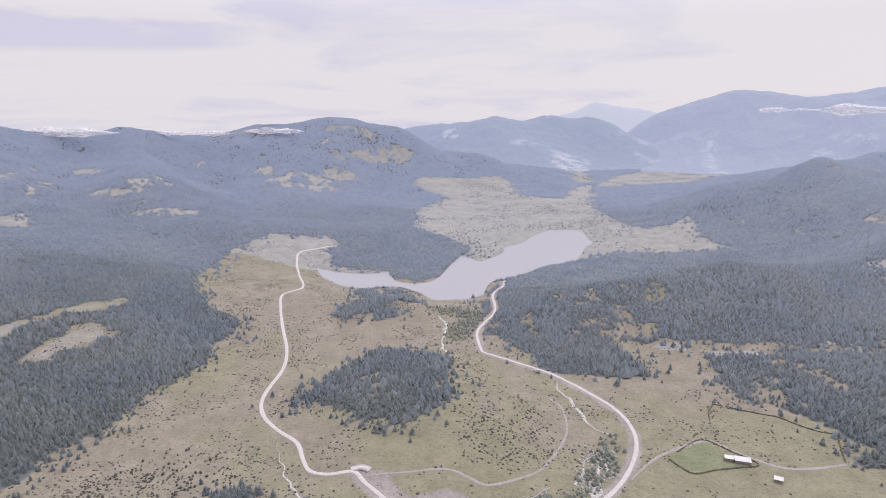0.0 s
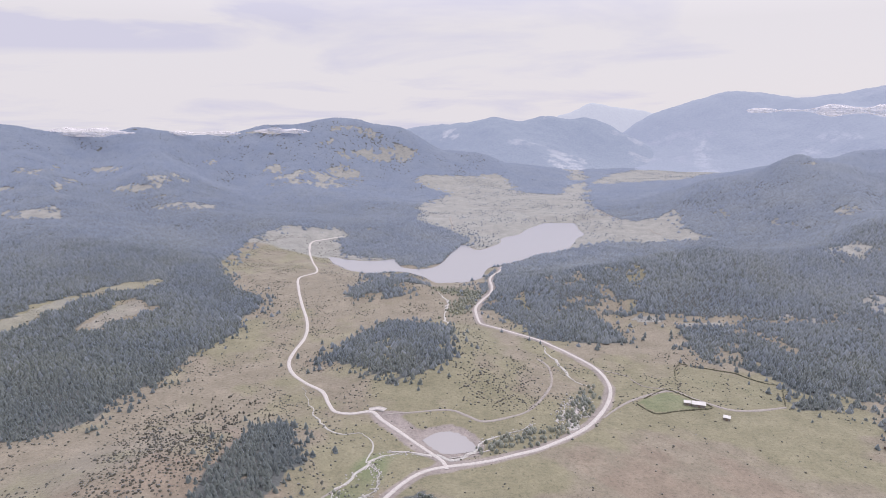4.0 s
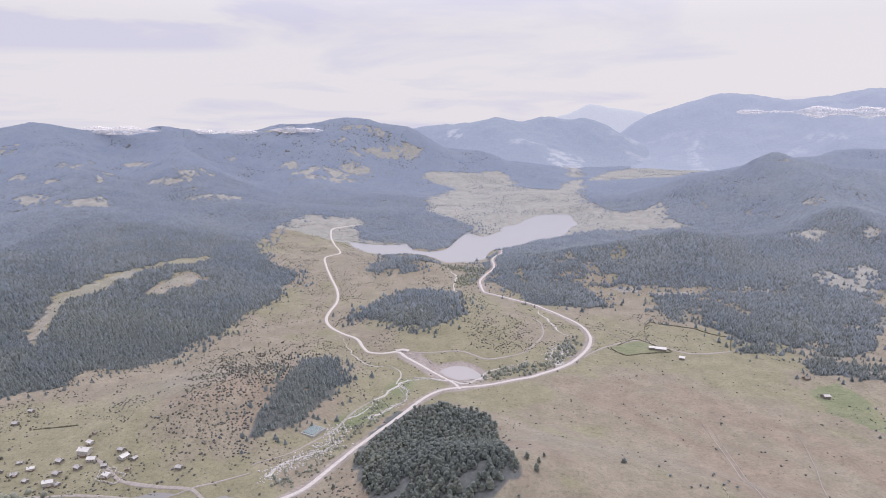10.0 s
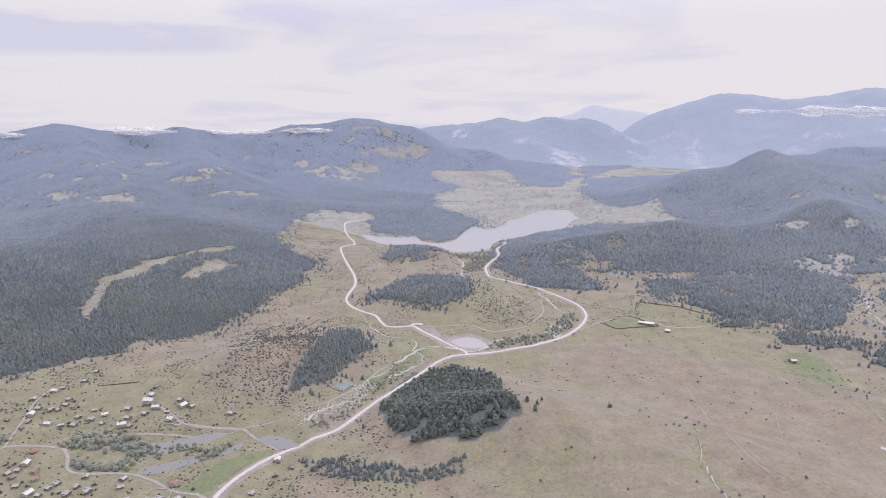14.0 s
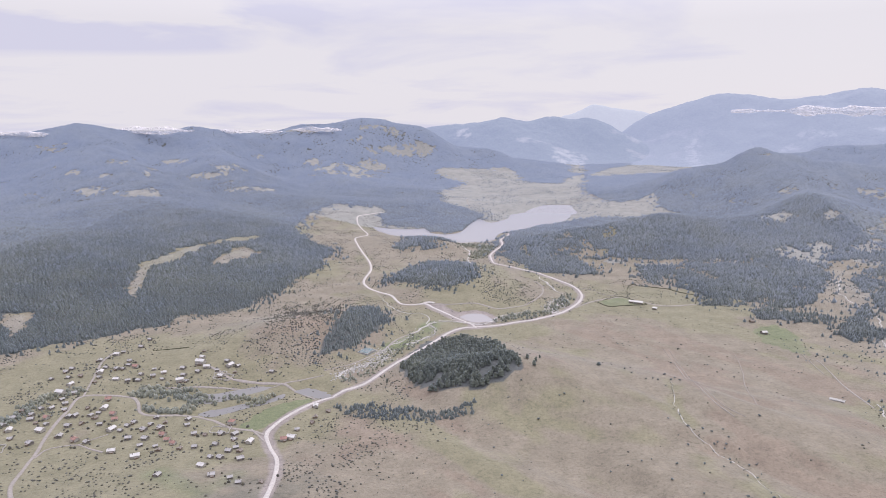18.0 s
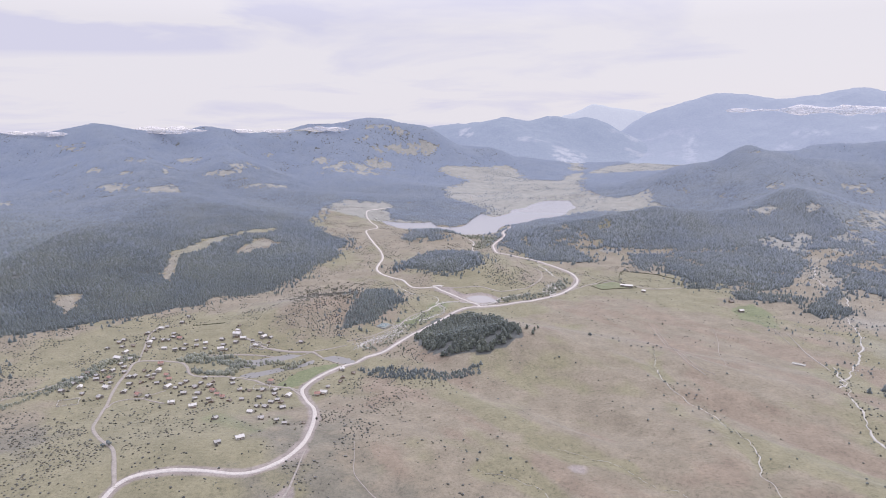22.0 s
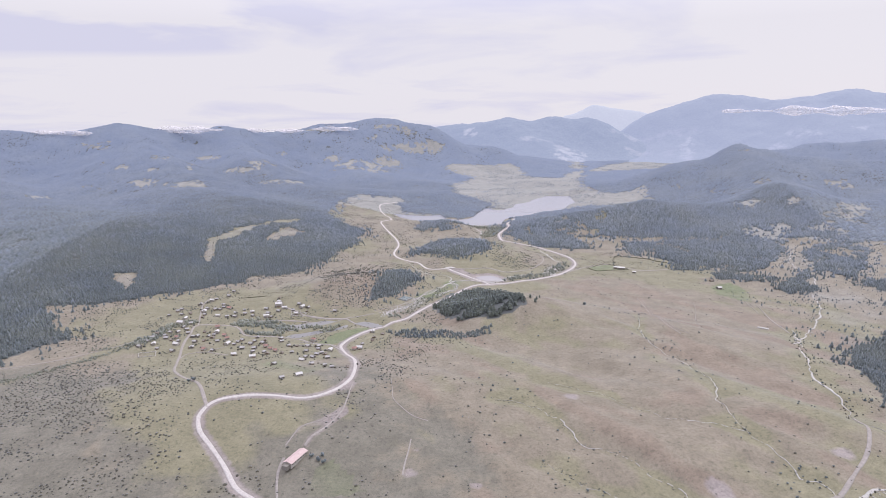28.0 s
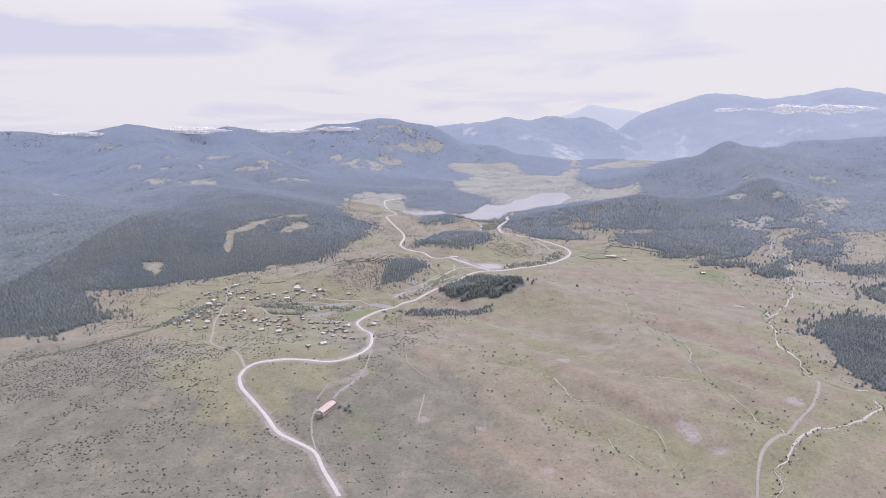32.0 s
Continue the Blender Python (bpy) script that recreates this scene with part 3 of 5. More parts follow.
RILL_SHORT = [(36, -63), (56, -76), (73, -87), (90, -96)]
TRACK_BARN_YARD = [(-156, -139), (-173, -150), (-188, -164), (-196, -186)]
SHRUB_DENSE = [(-276, 258), (-263, 299), (-255, 409), (-218, 484), (-179, 437), (-165, 318), (-176, 262), (-183, 235), (-211, 221), (-252, 236)]
MEADOW_EAST = [(550, 2329), (753, 2433), (900, 2420), (1080, 2520), (1400, 2900), (1421, 3209), (1226, 3248), (993, 3108), (697, 2642)]
MEADOW_ARM = [(501, 2478), (577, 2717), (560, 2986), (551, 3025), (639, 3174), (716, 3224), (668, 3072), (646, 2666), (586, 2432)]
LANE_SPUR = [(-373, 33), (-373, 48), (-365, 54), (-350, 57), (-334, 48), (-320, 41)]
LANE_SIDE = [(-350, 57), (-344, 67), (-334, 77)]
LANE_LINK = [(-211, 88), (-202, 77), (-191, 62)]
FLATS = [(POND, 3.5), (POOL, 2.0), (POOL_BRIDGE, 2.2), (POOL_NORTH, 2.1)]

def vnoise(x, y, s, seed):
    """Smooth value noise in -1..1 with cells of s metres."""
    u, v = np.asarray(x, float) / s, np.asarray(y, float) / s
    i, j = np.floor(u), np.floor(v)
    fu, fv = u - i, v - j
    fu, fv = fu * fu * (3 - 2 * fu), fv * fv * (3 - 2 * fv)

    def cell(a, b):
        n = np.sin(a * 127.1 + b * 311.7 + seed * 74.7) * 43758.5453
        return (n - np.floor(n)) * 2 - 1
    top = cell(i, j) * (1 - fu) + cell(i + 1, j) * fu
    low = cell(i, j + 1) * (1 - fu) + cell(i + 1, j + 1) * fu
    return top * (1 - fv) + low * fv


def inside(x, y, poly):
    """Which points lie in a polygon of (x, y) corners."""
    hit = np.zeros(np.shape(x), bool)
    for (ax, ay), (bx, by) in zip(poly, poly[1:] + poly[:1]):
        if ay != by:
            hit ^= ((ay > y) != (by > y)) & (x < (bx - ax) * (y - ay) / (by - ay) + ax)
    return hit


def off_edge(x, y, line):
    """Distance to a line of (x, y) corners."""
    best = np.full(np.shape(x), 1e9)
    for (ax, ay), (bx, by) in zip(line, line[1:]):
        dx, dy = bx - ax, by - ay
        k = np.clip(((x - ax) * dx + (y - ay) * dy) / max(dx * dx + dy * dy, 1e-9), 0, 1)
        best = np.minimum(best, np.hypot(x - ax - k * dx, y - ay - k * dy))
    return best


HILLS = []


def hill(x, y, high, along, across, turn=0.0, flat=2.0, group=HILLS):
    """A hill with its top at x, y; its half-lengths, and the turn of its long axis from +x in degrees."""
    group.append((x, y, high, along, across, np.radians(turn), flat))


def rises(x, y, group):
    z = 0 * x
    for cx, cy, high, along, across, turn, flat in group:
        c, s = np.cos(turn), np.sin(turn)
        u, v = (x - cx) * c + (y - cy) * s, (y - cy) * c - (x - cx) * s
        z = z + high * np.exp(-((u / along) ** 2 + (v / across) ** 2) ** (flat / 2))
    return z


def crests(x, y):
    """Height of the mountain sides: flanks that fall away from the crest lines."""
    total = 0 * x
    for line, wide in RIDGES:
        z = 0 * x
        for (ax, ay, ah), (bx, by, bh) in zip(line, line[1:]):
            dx, dy = bx - ax, by - ay
            k = np.clip(((x - ax) * dx + (y - ay) * dy) / (dx * dx + dy * dy), 0, 1)
            d = np.hypot(x - ax - k * dx, y - ay - k * dy)
            z = np.maximum(z, (ah + (bh - ah) * k) * np.exp(-((d / wide) ** 1.6)))
        total = total + z**4
    return total**0.25


def ground_z(x, y):
    x, y = np.asarray(x, float), np.asarray(y, float)
    wx, wy = x + 40 * vnoise(x, y, 260, 71) + 18 * vnoise(x, y, 110, 72), y + 40 * vnoise(x, y, 260, 73) + 18 * vnoise(x, y, 110, 74)
    z = 3 + rises(x, y, HILLS) + crests(wx, wy)
    rough = np.clip((z - 12) / 90, 0, 1)
    gully = np.abs(vnoise(x, y, 300, 1)) + 0.5 * np.abs(vnoise(x, y, 130, 2))
    z = z + rough * (13 * (0.7 - gully) + 6 * vnoise(x, y, 200, 5)) + (0.3 + rough) * 3.2 * vnoise(x, y, 70, 3) + 0.5 * vnoise(x, y, 22, 4)
    u, v = 0.64 * x - 0.77 * y, 0.77 * x + 0.64 * y
    ridge = np.exp(-(((x - 170) / 330) ** 2 + ((y + 60) / 330) ** 2))
    z = z + ridge * (10.0 * vnoise(u / 4.2, v, 52, 7) + 3.8 * vnoise(u / 3.4, v, 21, 8))
    moor = (x > -90) & (x < 330) & (y > -400) & (y < 200)
    if moor.any():
        cut = np.zeros(x.shape)
        for line in (RILL_MAIN, RILL_SIDE, RILL_LONG, RILL_FRONT, RILL_SHORT):
            cut[moor] = np.maximum(cut[moor], np.exp(-((off_edge(x[moor], y[moor], line) / 9) ** 2)))
        z = z - 3.0 * cut
    edge = off_edge(x, y, LAKE + LAKE[:1])
    wet = inside(x, y, LAKE)
    shore = np.where(wet, -np.minimum(edge / 12, 1) * 4 - 0.2, np.minimum(edge / 60, 1))
    z = np.where(wet, shore, np.where(edge < 60, z * shore + 0.5 * (1 - shore), z))
    for poly, level in FLATS:
        (ax, ay), (bx, by) = np.min(poly, 0) - 20, np.max(poly, 0) + 20
        near = (x > ax) & (x < bx) & (y > ay) & (y < by)
        if near.any():
            held = inside(x, y, poly)
            w = np.where(held, 1.0, np.clip(1 - off_edge(x, y, poly + poly[:1]) / 14, 0, 1))
            z = np.where(near, z * (1 - w) + (level - 0.6 * held) * w, z)
    return z


# Foreground: the wooded knoll, the broad pasture ridge and the shrub slope beside the village.
hill(30, 175, 24, 95, 60)
hill(150, 120, 15, 210, 110, -25)
hill(180, -150, 22, 260, 150, -15)
hill(-260, -110, 26, 200, 110, 10)
hill(-215, 330, 26, 110, 70, 35)
# Between the roads: the knoll with a wood, and the small one by the dam.
hill(-10, 590, 22, 95, 110)
hill(-75, 880, 14, 60, 40)
# West woods, rising to the mountain ridge, and the low spur behind the lake.
hill(-700, 720, 30, 380, 260, 60)
hill(-300, 1400, 18, 330, 130, 10)
# East woods: the long hill beside the lake and the woods behind it.
hill(400, 905, 50, 270, 105, 12)
hill(800, 930, 42, 330, 190, 15)
hill(300, 1950, 8, 350, 300, 0)

# The mountain sides: crest lines of (x, y, height), each with the half-width of its flanks.
RIDGES = [
    ([(-3000, 1500, 225), (-2300, 1850, 195), (-1950, 1940, 208), (-1680, 2010, 182), (-1409, 2076, 206), (-1150, 2250, 186), (-900, 2380, 186), (-620, 2500, 190), (-400, 2620, 240), (-200, 2660, 203), (20, 2720, 120), (160, 2780, 40)], 330),
    ([(-1409, 2076, 185), (-1200, 1760, 140), (-1010, 1520, 116), (-840, 1230, 76), (-640, 1020, 46), (-480, 900, 22)], 260),
    ([(-1050, 2300, 170), (-880, 1900, 128), (-720, 1640, 96), (-540, 1420, 42), (-420, 1290, 18)], 210),
    ([(-650, 2500, 175), (-610, 2230, 80), (-440, 1950, 46), (-230, 1700, 26), (-90, 1560, 10)], 200),
    ([(-2300, 1850, 180), (-1850, 1350, 140), (-1500, 1000, 105), (-1150, 760, 70), (-860, 560, 38)], 330),
    ([(-3000, 1000, 150), (-2200, 800, 115), (-1500, 450, 62), (-1000, 300, 25)], 330),
    ([(400, 1890, 8), (560, 1760, 10), (700, 1640, 46), (790, 1560, 118), (900, 1500, 160), (1060, 1440, 138), (1400, 1380, 92), (1900, 1300, 110), (3000, 1100, 160)], 230),
    ([(900, 1500, 140), (860, 1250, 84), (800, 1060, 58)], 130),
    ([(1250, 1380, 92), (1200, 1100, 70), (1150, 900, 45)], 170),
    ([(1900, 1300, 100), (1600, 950, 65), (1400, 700, 35)], 220),
    ([(1080, 2330, 18), (1330, 2300, 80), (1600, 2230, 135), (2000, 2050, 170), (3000, 1800, 210)], 260),
]

# The mountain ranges behind: ridges of their own.
RANGE_NORTH, RANGE_EAST, RANGE_FAR = [], [], []
for top in ((215, 3500, 150, 330, 300), (-120, 3700, 150, 300, 240), (860, 3620, 184, 400, 300), (560, 3560, 90, 400, 300), (430, 3150, 60, 260, 220)):
    hill(*top, group=RANGE_NORTH)
for top in ((2450, 3300, 330, 620, 520), (1560, 3820, 300, 470, 300), (1900, 3500, 150, 700, 450), (2300, 2750, 110, 500, 330)):
    hill(*top, group=RANGE_EAST)
for top in ((1000, 4080, 246, 250, 120), (620, 4080, 186, 330, 120), (1350, 4080, 235, 230, 120)):
    hill(*top, group=RANGE_FAR)


def range_z(x, y, group):
    z = rises(x, y, group)
    k = np.clip(z / 120, 0, 1)
    return z - 6 + k * (18 * vnoise(x, y, 380, 51) + 15 * vnoise(x, y / 2.6, 120, 58) + 11 * vnoise(x, y, 150, 52) + 5 * vnoise(x, y, 60, 53)) + k * 4 * vnoise(x, y, 24, 54)


# ---- building helpers ----
def mesh_of(name, verts, faces, mat):
    """A mesh from arrays of places and of faces that all have as many corners."""
    verts, faces = np.asarray(verts, np.float32), np.asarray(faces, np.int32)
    me = bpy.data.meshes.new(name)
    me.vertices.add(len(verts))
    me.vertices.foreach_set("co", verts.ravel())
    me.loops.add(faces.size)
    me.loops.foreach_set("vertex_index", faces.ravel())
    me.polygons.add(len(faces))
    me.polygons.foreach_set("loop_start", np.arange(0, faces.size, faces.shape[1], dtype=np.int32))
    me.update(calc_edges=True)
    me.validate()
    me.materials.append(mat)
    return me


def spaced(start, stops):
    """Grid lines from start on: rows of (end, step)."""
    at = [start]
    for end, step in stops:
        n = max(1, round((end - at[-1]) / step))
        at += list(np.linspace(at[-1], end, n + 1)[1:])
    return np.array(at)


def part(name, bm, mat, parent=None, label=""):
    """One mesh object under a thing or a part."""
    bmesh.ops.recalc_face_normals(bm, faces=bm.faces)
    part_me = bpy.data.meshes.new(name)
    bm.to_mesh(part_me)
    bm.free()
    part_me.materials.append(mat)
    ob = new(name, part_me)
    ob.parent = parent
    return tagged(ob, label)


def box(bm, x0, x1, y0, y1, z0, z1):
    v = [bm.verts.new(p) for p in ((x0, y0, z0), (x1, y0, z0), (x1, y1, z0), (x0, y1, z0), (x0, y0, z1), (x1, y0, z1), (x1, y1, z1), (x0, y1, z1))]
    for f in ((3, 2, 1, 0), (4, 5, 6, 7), (0, 1, 5, 4), (1, 2, 6, 5), (2, 3, 7, 6), (3, 0, 4, 7)):
        bm.faces.new([v[k] for k in f])
    return v


def prism(bm, outline, x0, x1):
    """A solid with an outline of (y, z) corners, drawn out along x."""
    a, b = [bm.verts.new((x0, y, z)) for y, z in outline], [bm.verts.new((x1, y, z)) for y, z in outline]
    bm.faces.new(a[::-1])
    bm.faces.new(b)
    n = len(outline)
    for k in range(n):
        bm.faces.new((a[k], a[(k + 1) % n], b[(k + 1) % n], b[k]))


def on_ground(x, y):
    return float(ground_z(np.array([float(x)]), np.array([float(y)]))[0])


# ---- ground ----
OPEN = OPEN_WEST + OPEN_NORTH + OPEN_EAST + [(900, 700), (1500, 700), (2600, 300), (2900, -1500), (-3000, -1500), (-3000, 260)]
WOODS = (WOOD_PENINSULA, WOOD_EAST_EDGE)
OPEN_WOODS = (WOOD_DAM, WOOD_EDGE, WOOD_COPSE, WOOD_GLADE, WOOD_FAR_EAST, WOOD_STRIP, WOOD_SPECK)
RAGGED_WOODS = (WOOD_KNOLL, FOREST_EAST2, THICKET)


def wooded(x, y):
    """Where the woods stand, with ragged edges."""
    jx, jy = x + 14 * vnoise(x, y, 45, 11), y + 14 * vnoise(x, y, 45, 12)
    hit = ~inside(jx, jy, OPEN)
    tx, ty = jx + 10 * vnoise(x, y, 17, 15), jy + 10 * vnoise(x, y, 17, 16)
    torn = vnoise(x, y, 34, 19) + 0.6 * vnoise(x, y, 13, 20) > -0.45
    for poly in CLEARINGS[:-4]:
        hit &= ~(inside(tx, ty, poly) & torn)
    for poly in CLEARINGS[-4:]:
        hit &= ~inside(x + 9 * vnoise(x, y, 20, 15) + 4 * vnoise(x, y, 8, 17), y + 9 * vnoise(x, y, 20, 16) + 4 * vnoise(x, y, 8, 18), poly)
    stony = ((x - 190) / 120) ** 2 + ((y - 818) / 95) ** 2 < 1 + 0.5 * vnoise(x, y, 40, 83)
    hit &= ~(stony & (vnoise(x, y, 24, 84) + 0.6 * vnoise(x, y, 10, 85) > 0.28))
    for poly in (MEADOW_EAST, MEADOW_ARM):
        hit &= ~inside(jx, jy, poly)
    jx, jy = x + 6 * vnoise(x, y, 25, 13), y + 6 * vnoise(x, y, 25, 14)
    for poly in WOODS:
        hit |= inside(jx, jy, poly)
    gaps = vnoise(x, y, 24, 17) + 0.5 * vnoise(x, y, 11, 18) > -0.25
    for poly in RAGGED_WOODS:
        hit |= inside(jx + 8 * vnoise(x, y, 50, 23), jy + 8 * vnoise(x, y, 50, 24), poly) & (vnoise(x, y, 30, 25) + 0.5 * vnoise(x, y, 12, 26) > -0.62)
    for poly in OPEN_WOODS:
        hit |= inside(jx, jy, poly) & gaps
    return hit & ~inside(x, y, LAKE) & (off_edge(x, y, ROAD_MAIN) > 6)


xs = spaced(-3000, [(-2000, 40), (-700, 14), (800, 6), (1900, 14), (3000, 40)])
ys = spaced(-1500, [(-380, 40), (1300, 6), (2900, 13), (4180, 33)])
gx, gy = np.meshgrid(xs, ys)
gz = ground_z(gx, gy)
nx, ny = len(xs), len(ys)
at = np.arange(nx * ny).reshape(ny, nx)
quads = np.stack([at[:-1, :-1], at[:-1, 1:], at[1:, 1:], at[1:, :-1]], -1).reshape(-1, 4)
me = mesh_of("ground", np.stack([gx, gy, gz], -1).reshape(-1, 3), quads, GROUND)
me.polygons.foreach_set("use_smooth", np.ones(len(quads), bool))


def layer(name, values):
    me.attributes.new(name, "FLOAT", "POINT").data.foreach_set("value", np.asarray(values, np.float32).ravel())


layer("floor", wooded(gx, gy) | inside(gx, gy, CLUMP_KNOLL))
u, v = 0.64 * gx - 0.77 * gy, 0.77 * gx + 0.64 * gy
streak = 0.9 * vnoise(u / 6, v, 34, 31) + 0.7 * vnoise(u / 6, v, 14, 32) + 0.25 * vnoise(u / 5, v, 8, 35)
moor = np.clip(1.6 * np.exp(-(((gx - 190) / 330) ** 2 + ((gy - 20) / 400) ** 2)), 0, 1)
knoll = np.exp(-(((gx + 10) / 110) ** 2 + ((gy - 560) / 90) ** 2)) + np.exp(-(((gx + 220) / 130) ** 2 + ((gy - 330) / 90) ** 2))


def along(line, wide):
    """One on a line, falling to nought beside it."""
    return np.exp(-(off_edge(gx, gy, line) / wide) ** 2)


def spot(x, y, wide):
    return np.exp(-((gx - x + 3 * vnoise(gx, gy, 11, 61)) ** 2 + (gy - y + 3 * vnoise(gx, gy, 11, 62)) ** 2) / wide**2)


GULLIES = (RILL_MAIN, RILL_SIDE, RILL_LONG, RILL_FRONT, RILL_SHORT)
heath = 0.36 * moor + 0.34 * knoll + 0.62 * streak * moor + 0.3 * vnoise(gx, gy, 90, 33) * (1 - 0.6 * moor) + 0.24 * vnoise(gx, gy, 30, 37) + 0.14 * vnoise(gx, gy, 13, 40)
heath += 0.7 * along(HEATH_SCAR, 9) + 0.6 * along([(200, 560), (200, 531), (209, 513)], 14)
for line in GULLIES:
    heath -= 0.4 * along(line, 12)
layer("heath", heath)
layer("scrub", np.clip((-gx - 0.35 * gy - 40 + 40 * vnoise(gx, gy, 80, 63)) / 120, 0, 1) * np.clip((60 - gy) / 120, 0, 1) * (0.78 + 0.25 * vnoise(u / 4, v, 22, 64) + 0.2 * vnoise(gx, gy, 9, 65)) + 0.45 * np.exp(-(((gx + 260) / 190) ** 2 + ((gy - 330) / 190) ** 2)))
green = 0.85 * along(ROAD_VILLAGE, 75) + 0.5 * along(ROAD_LANE, 50) + 0.5 * along([(-500, 130), (-430, 250), (-330, 300)], 55) + 0.6 * along(TRACK_SHED, 55) + 0.5 * along(STREAM_CULVERT, 50) + 0.5 * along(HEDGE_FAR_WEST, 26) + 0.45 * along([(330, 400), (420, 330), (480, 250), (440, 120)], 45)
for line in GULLIES:
    green += 0.5 * along(line, 11)
green += 0.6 * along(STREAM_EAST, 26) + 0.5 * along(STREAM_UPPER, 22) - 0.45 * streak * moor + 0.10 + 0.42 * vnoise(gx, gy, 130, 34) + 0.24 * vnoise(gx, gy, 40, 38) + 0.16 * vnoise(gx, gy, 15, 43)
green += 0.34 * np.clip((gy - 300) / 80, 0, 1) * np.clip((430 - gx) / 80, 0, 1) + 0.6 * inside(gx, gy, FIELD_PASTURE)
layer("lush", 0.5 * along([(-255, -5), (-207, -41), (-192, -4)], 22) + 0.42 * (along(STREAM_CULVERT, 16) + along(STREAM_BRAID, 16) + along(STREAM_SPREAD, 14) + along(HEDGE_MID, 14) + along(HEDGE_FAR_WEST, 9) + 1.2 * along(HEDGE_DAM, 22)) + 1.2 * inside(gx, gy, FIELD_GREEN) + 0.55 * inside(gx, gy, WALL_FIELD) + 0.45 * inside(gx, gy, FIELD_BARN) + 0.55 * inside(gx, gy, FIELD_HUT) + 0.34 * inside(gx, gy, FIELD_PASTURE))
layer("green", green)
# Haze painted on ground beyond the lake; pale grass on east pasture and glades.
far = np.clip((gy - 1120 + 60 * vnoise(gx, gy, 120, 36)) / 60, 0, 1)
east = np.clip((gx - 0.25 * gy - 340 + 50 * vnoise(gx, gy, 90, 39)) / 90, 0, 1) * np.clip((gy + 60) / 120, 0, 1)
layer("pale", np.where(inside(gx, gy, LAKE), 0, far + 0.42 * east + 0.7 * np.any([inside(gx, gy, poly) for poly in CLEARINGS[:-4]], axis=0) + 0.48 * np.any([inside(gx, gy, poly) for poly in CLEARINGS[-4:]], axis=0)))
worn = 0.5 * along(TRACK_KNOLL, 4) + 0.9 * along(ROAD_MAIN, 7) + 0.5 * along(ROAD_WEST, 8) + 1.1 * along(POND + POND[:1], 8) + 0.5 * along(LAKE + LAKE[:1], 10) + 0.9 * along(GRAVEL_POND, 11) + 0.55 * along(TRACK_BARN_YARD, 6) + 0.6 * along(TRACK_BARN_LOOP, 6)
for x, y, wide in BARE_SPOTS:
    worn += 0.85 * spot(x, y, wide)
layer("worn", worn)
ground = tagged(new("ground", me), "dry pasture and moor of a broad mountain valley", "ground", kind="structure")

def sheet(name, poly, z, mat, label, category, ragged=0.8):
    """A flat sheet with a ragged rim."""
    line = smooth_line(poly + poly[:1], 3.0)[:-1]
    line += np.stack([vnoise(line[:, 0], line[:, 1], 7, 41), vnoise(line[:, 0], line[:, 1], 7, 42)], -1) * ragged
    bm = bmesh.new()
    face = bm.faces.new([bm.verts.new((x, y, z)) for x, y in line])
    bmesh.ops.triangulate(bm, faces=[face])
    bm.normal_update()
    if sum(f.normal.z for f in bm.faces) < 0:
        bmesh.ops.reverse_faces(bm, faces=bm.faces)
    sheet_me = bpy.data.meshes.new(name)
    bm.to_mesh(sheet_me)
    bm.free()
    sheet_me.materials.append(mat)
    return tagged(new(name, sheet_me), label, category, kind="structure")


def smooth_line(line, step=4.0):
    """A rounded line through corner points, with points every few metres."""
    p = np.array(line, float)
    p = np.vstack([2 * p[0] - p[1], p, 2 * p[-1] - p[-2]])
    out = []
    for a, b, c, d in zip(p, p[1:], p[2:], p[3:]):
        n = max(2, int(np.hypot(*(c - b)) / step))
        k = np.linspace(0, 1, n, endpoint=False)[:, None]
        out.append(0.5 * (2 * b + (c - a) * k + (2 * a - 5 * b + 4 * c - d) * k**2 + (3 * b - a - 3 * c + d) * k**3))
    return np.vstack(out + [p[-2:-1]])


def ribbon(name, line, width, mat, label, category, lift=0.35, ragged=0.12, kind="structure", meander=0.0):
    """A road or stream bed laid over the ground."""
    p = smooth_line(line)
    t = np.gradient(p, axis=0)
    t /= np.hypot(*t.T)[:, None] + 1e-9
    side = np.stack([t[:, 1], -t[:, 0]], -1)
    k = np.arange(len(p))
    p = p + side * (meander * (vnoise(p[:, 0], p[:, 1], 13, 15) + 0.7 * vnoise(p[:, 0], p[:, 1], 6, 16)))[:, None]
    rows = []
    for f in (-1.15, -1, -0.5, 0, 0.5, 1, 1.15):
        wob = 1 + ragged * (vnoise(k * 1.0, k * 0 + f, 3, 5) + vnoise(k * 1.0, k * 0 + f, 11, 6)) * (abs(f) > 0.9)
        q = p + side * (f * width / 2 * wob)[:, None]
        z = ground_z(q[:, 0], q[:, 1]) + (lift + 0.12 * (1 - f * f) if abs(f) < 1.1 else -0.6)
        rows.append(np.column_stack([q, z]))
    v = np.stack(rows, 1)
    n = np.arange(v.shape[0] * 7).reshape(-1, 7)
    faces = np.stack([n[:-1, :-1], n[:-1, 1:], n[1:, 1:], n[1:, :-1]], -1).reshape(-1, 4)
    road_me = mesh_of(name, v.reshape(-1, 3), faces, mat)
    road_me.polygons.foreach_set("use_smooth", np.ones(len(faces), bool))
    return tagged(new(name, road_me), label, category, kind=kind)


sheet("lake", LAKE, 0.1, WATER, "still grey reservoir reflecting the overcast sky", "lake")
sheet("pond", POND, 3.4, POND_WATER, "round pond of milky pale water beside the road", "pond", 0.25)
sheet("pool", POOL, 1.9, SHALLOW, "shallow grey pool beside the village meadow", "pool")
sheet("pool", POOL_NORTH, 2.0, SHALLOW, "narrow grey pool among the village willows", "pool")
sheet("pool", POOL_BRIDGE, 2.1, SHALLOW, "shallow silty pool beside the road bridge", "pool")
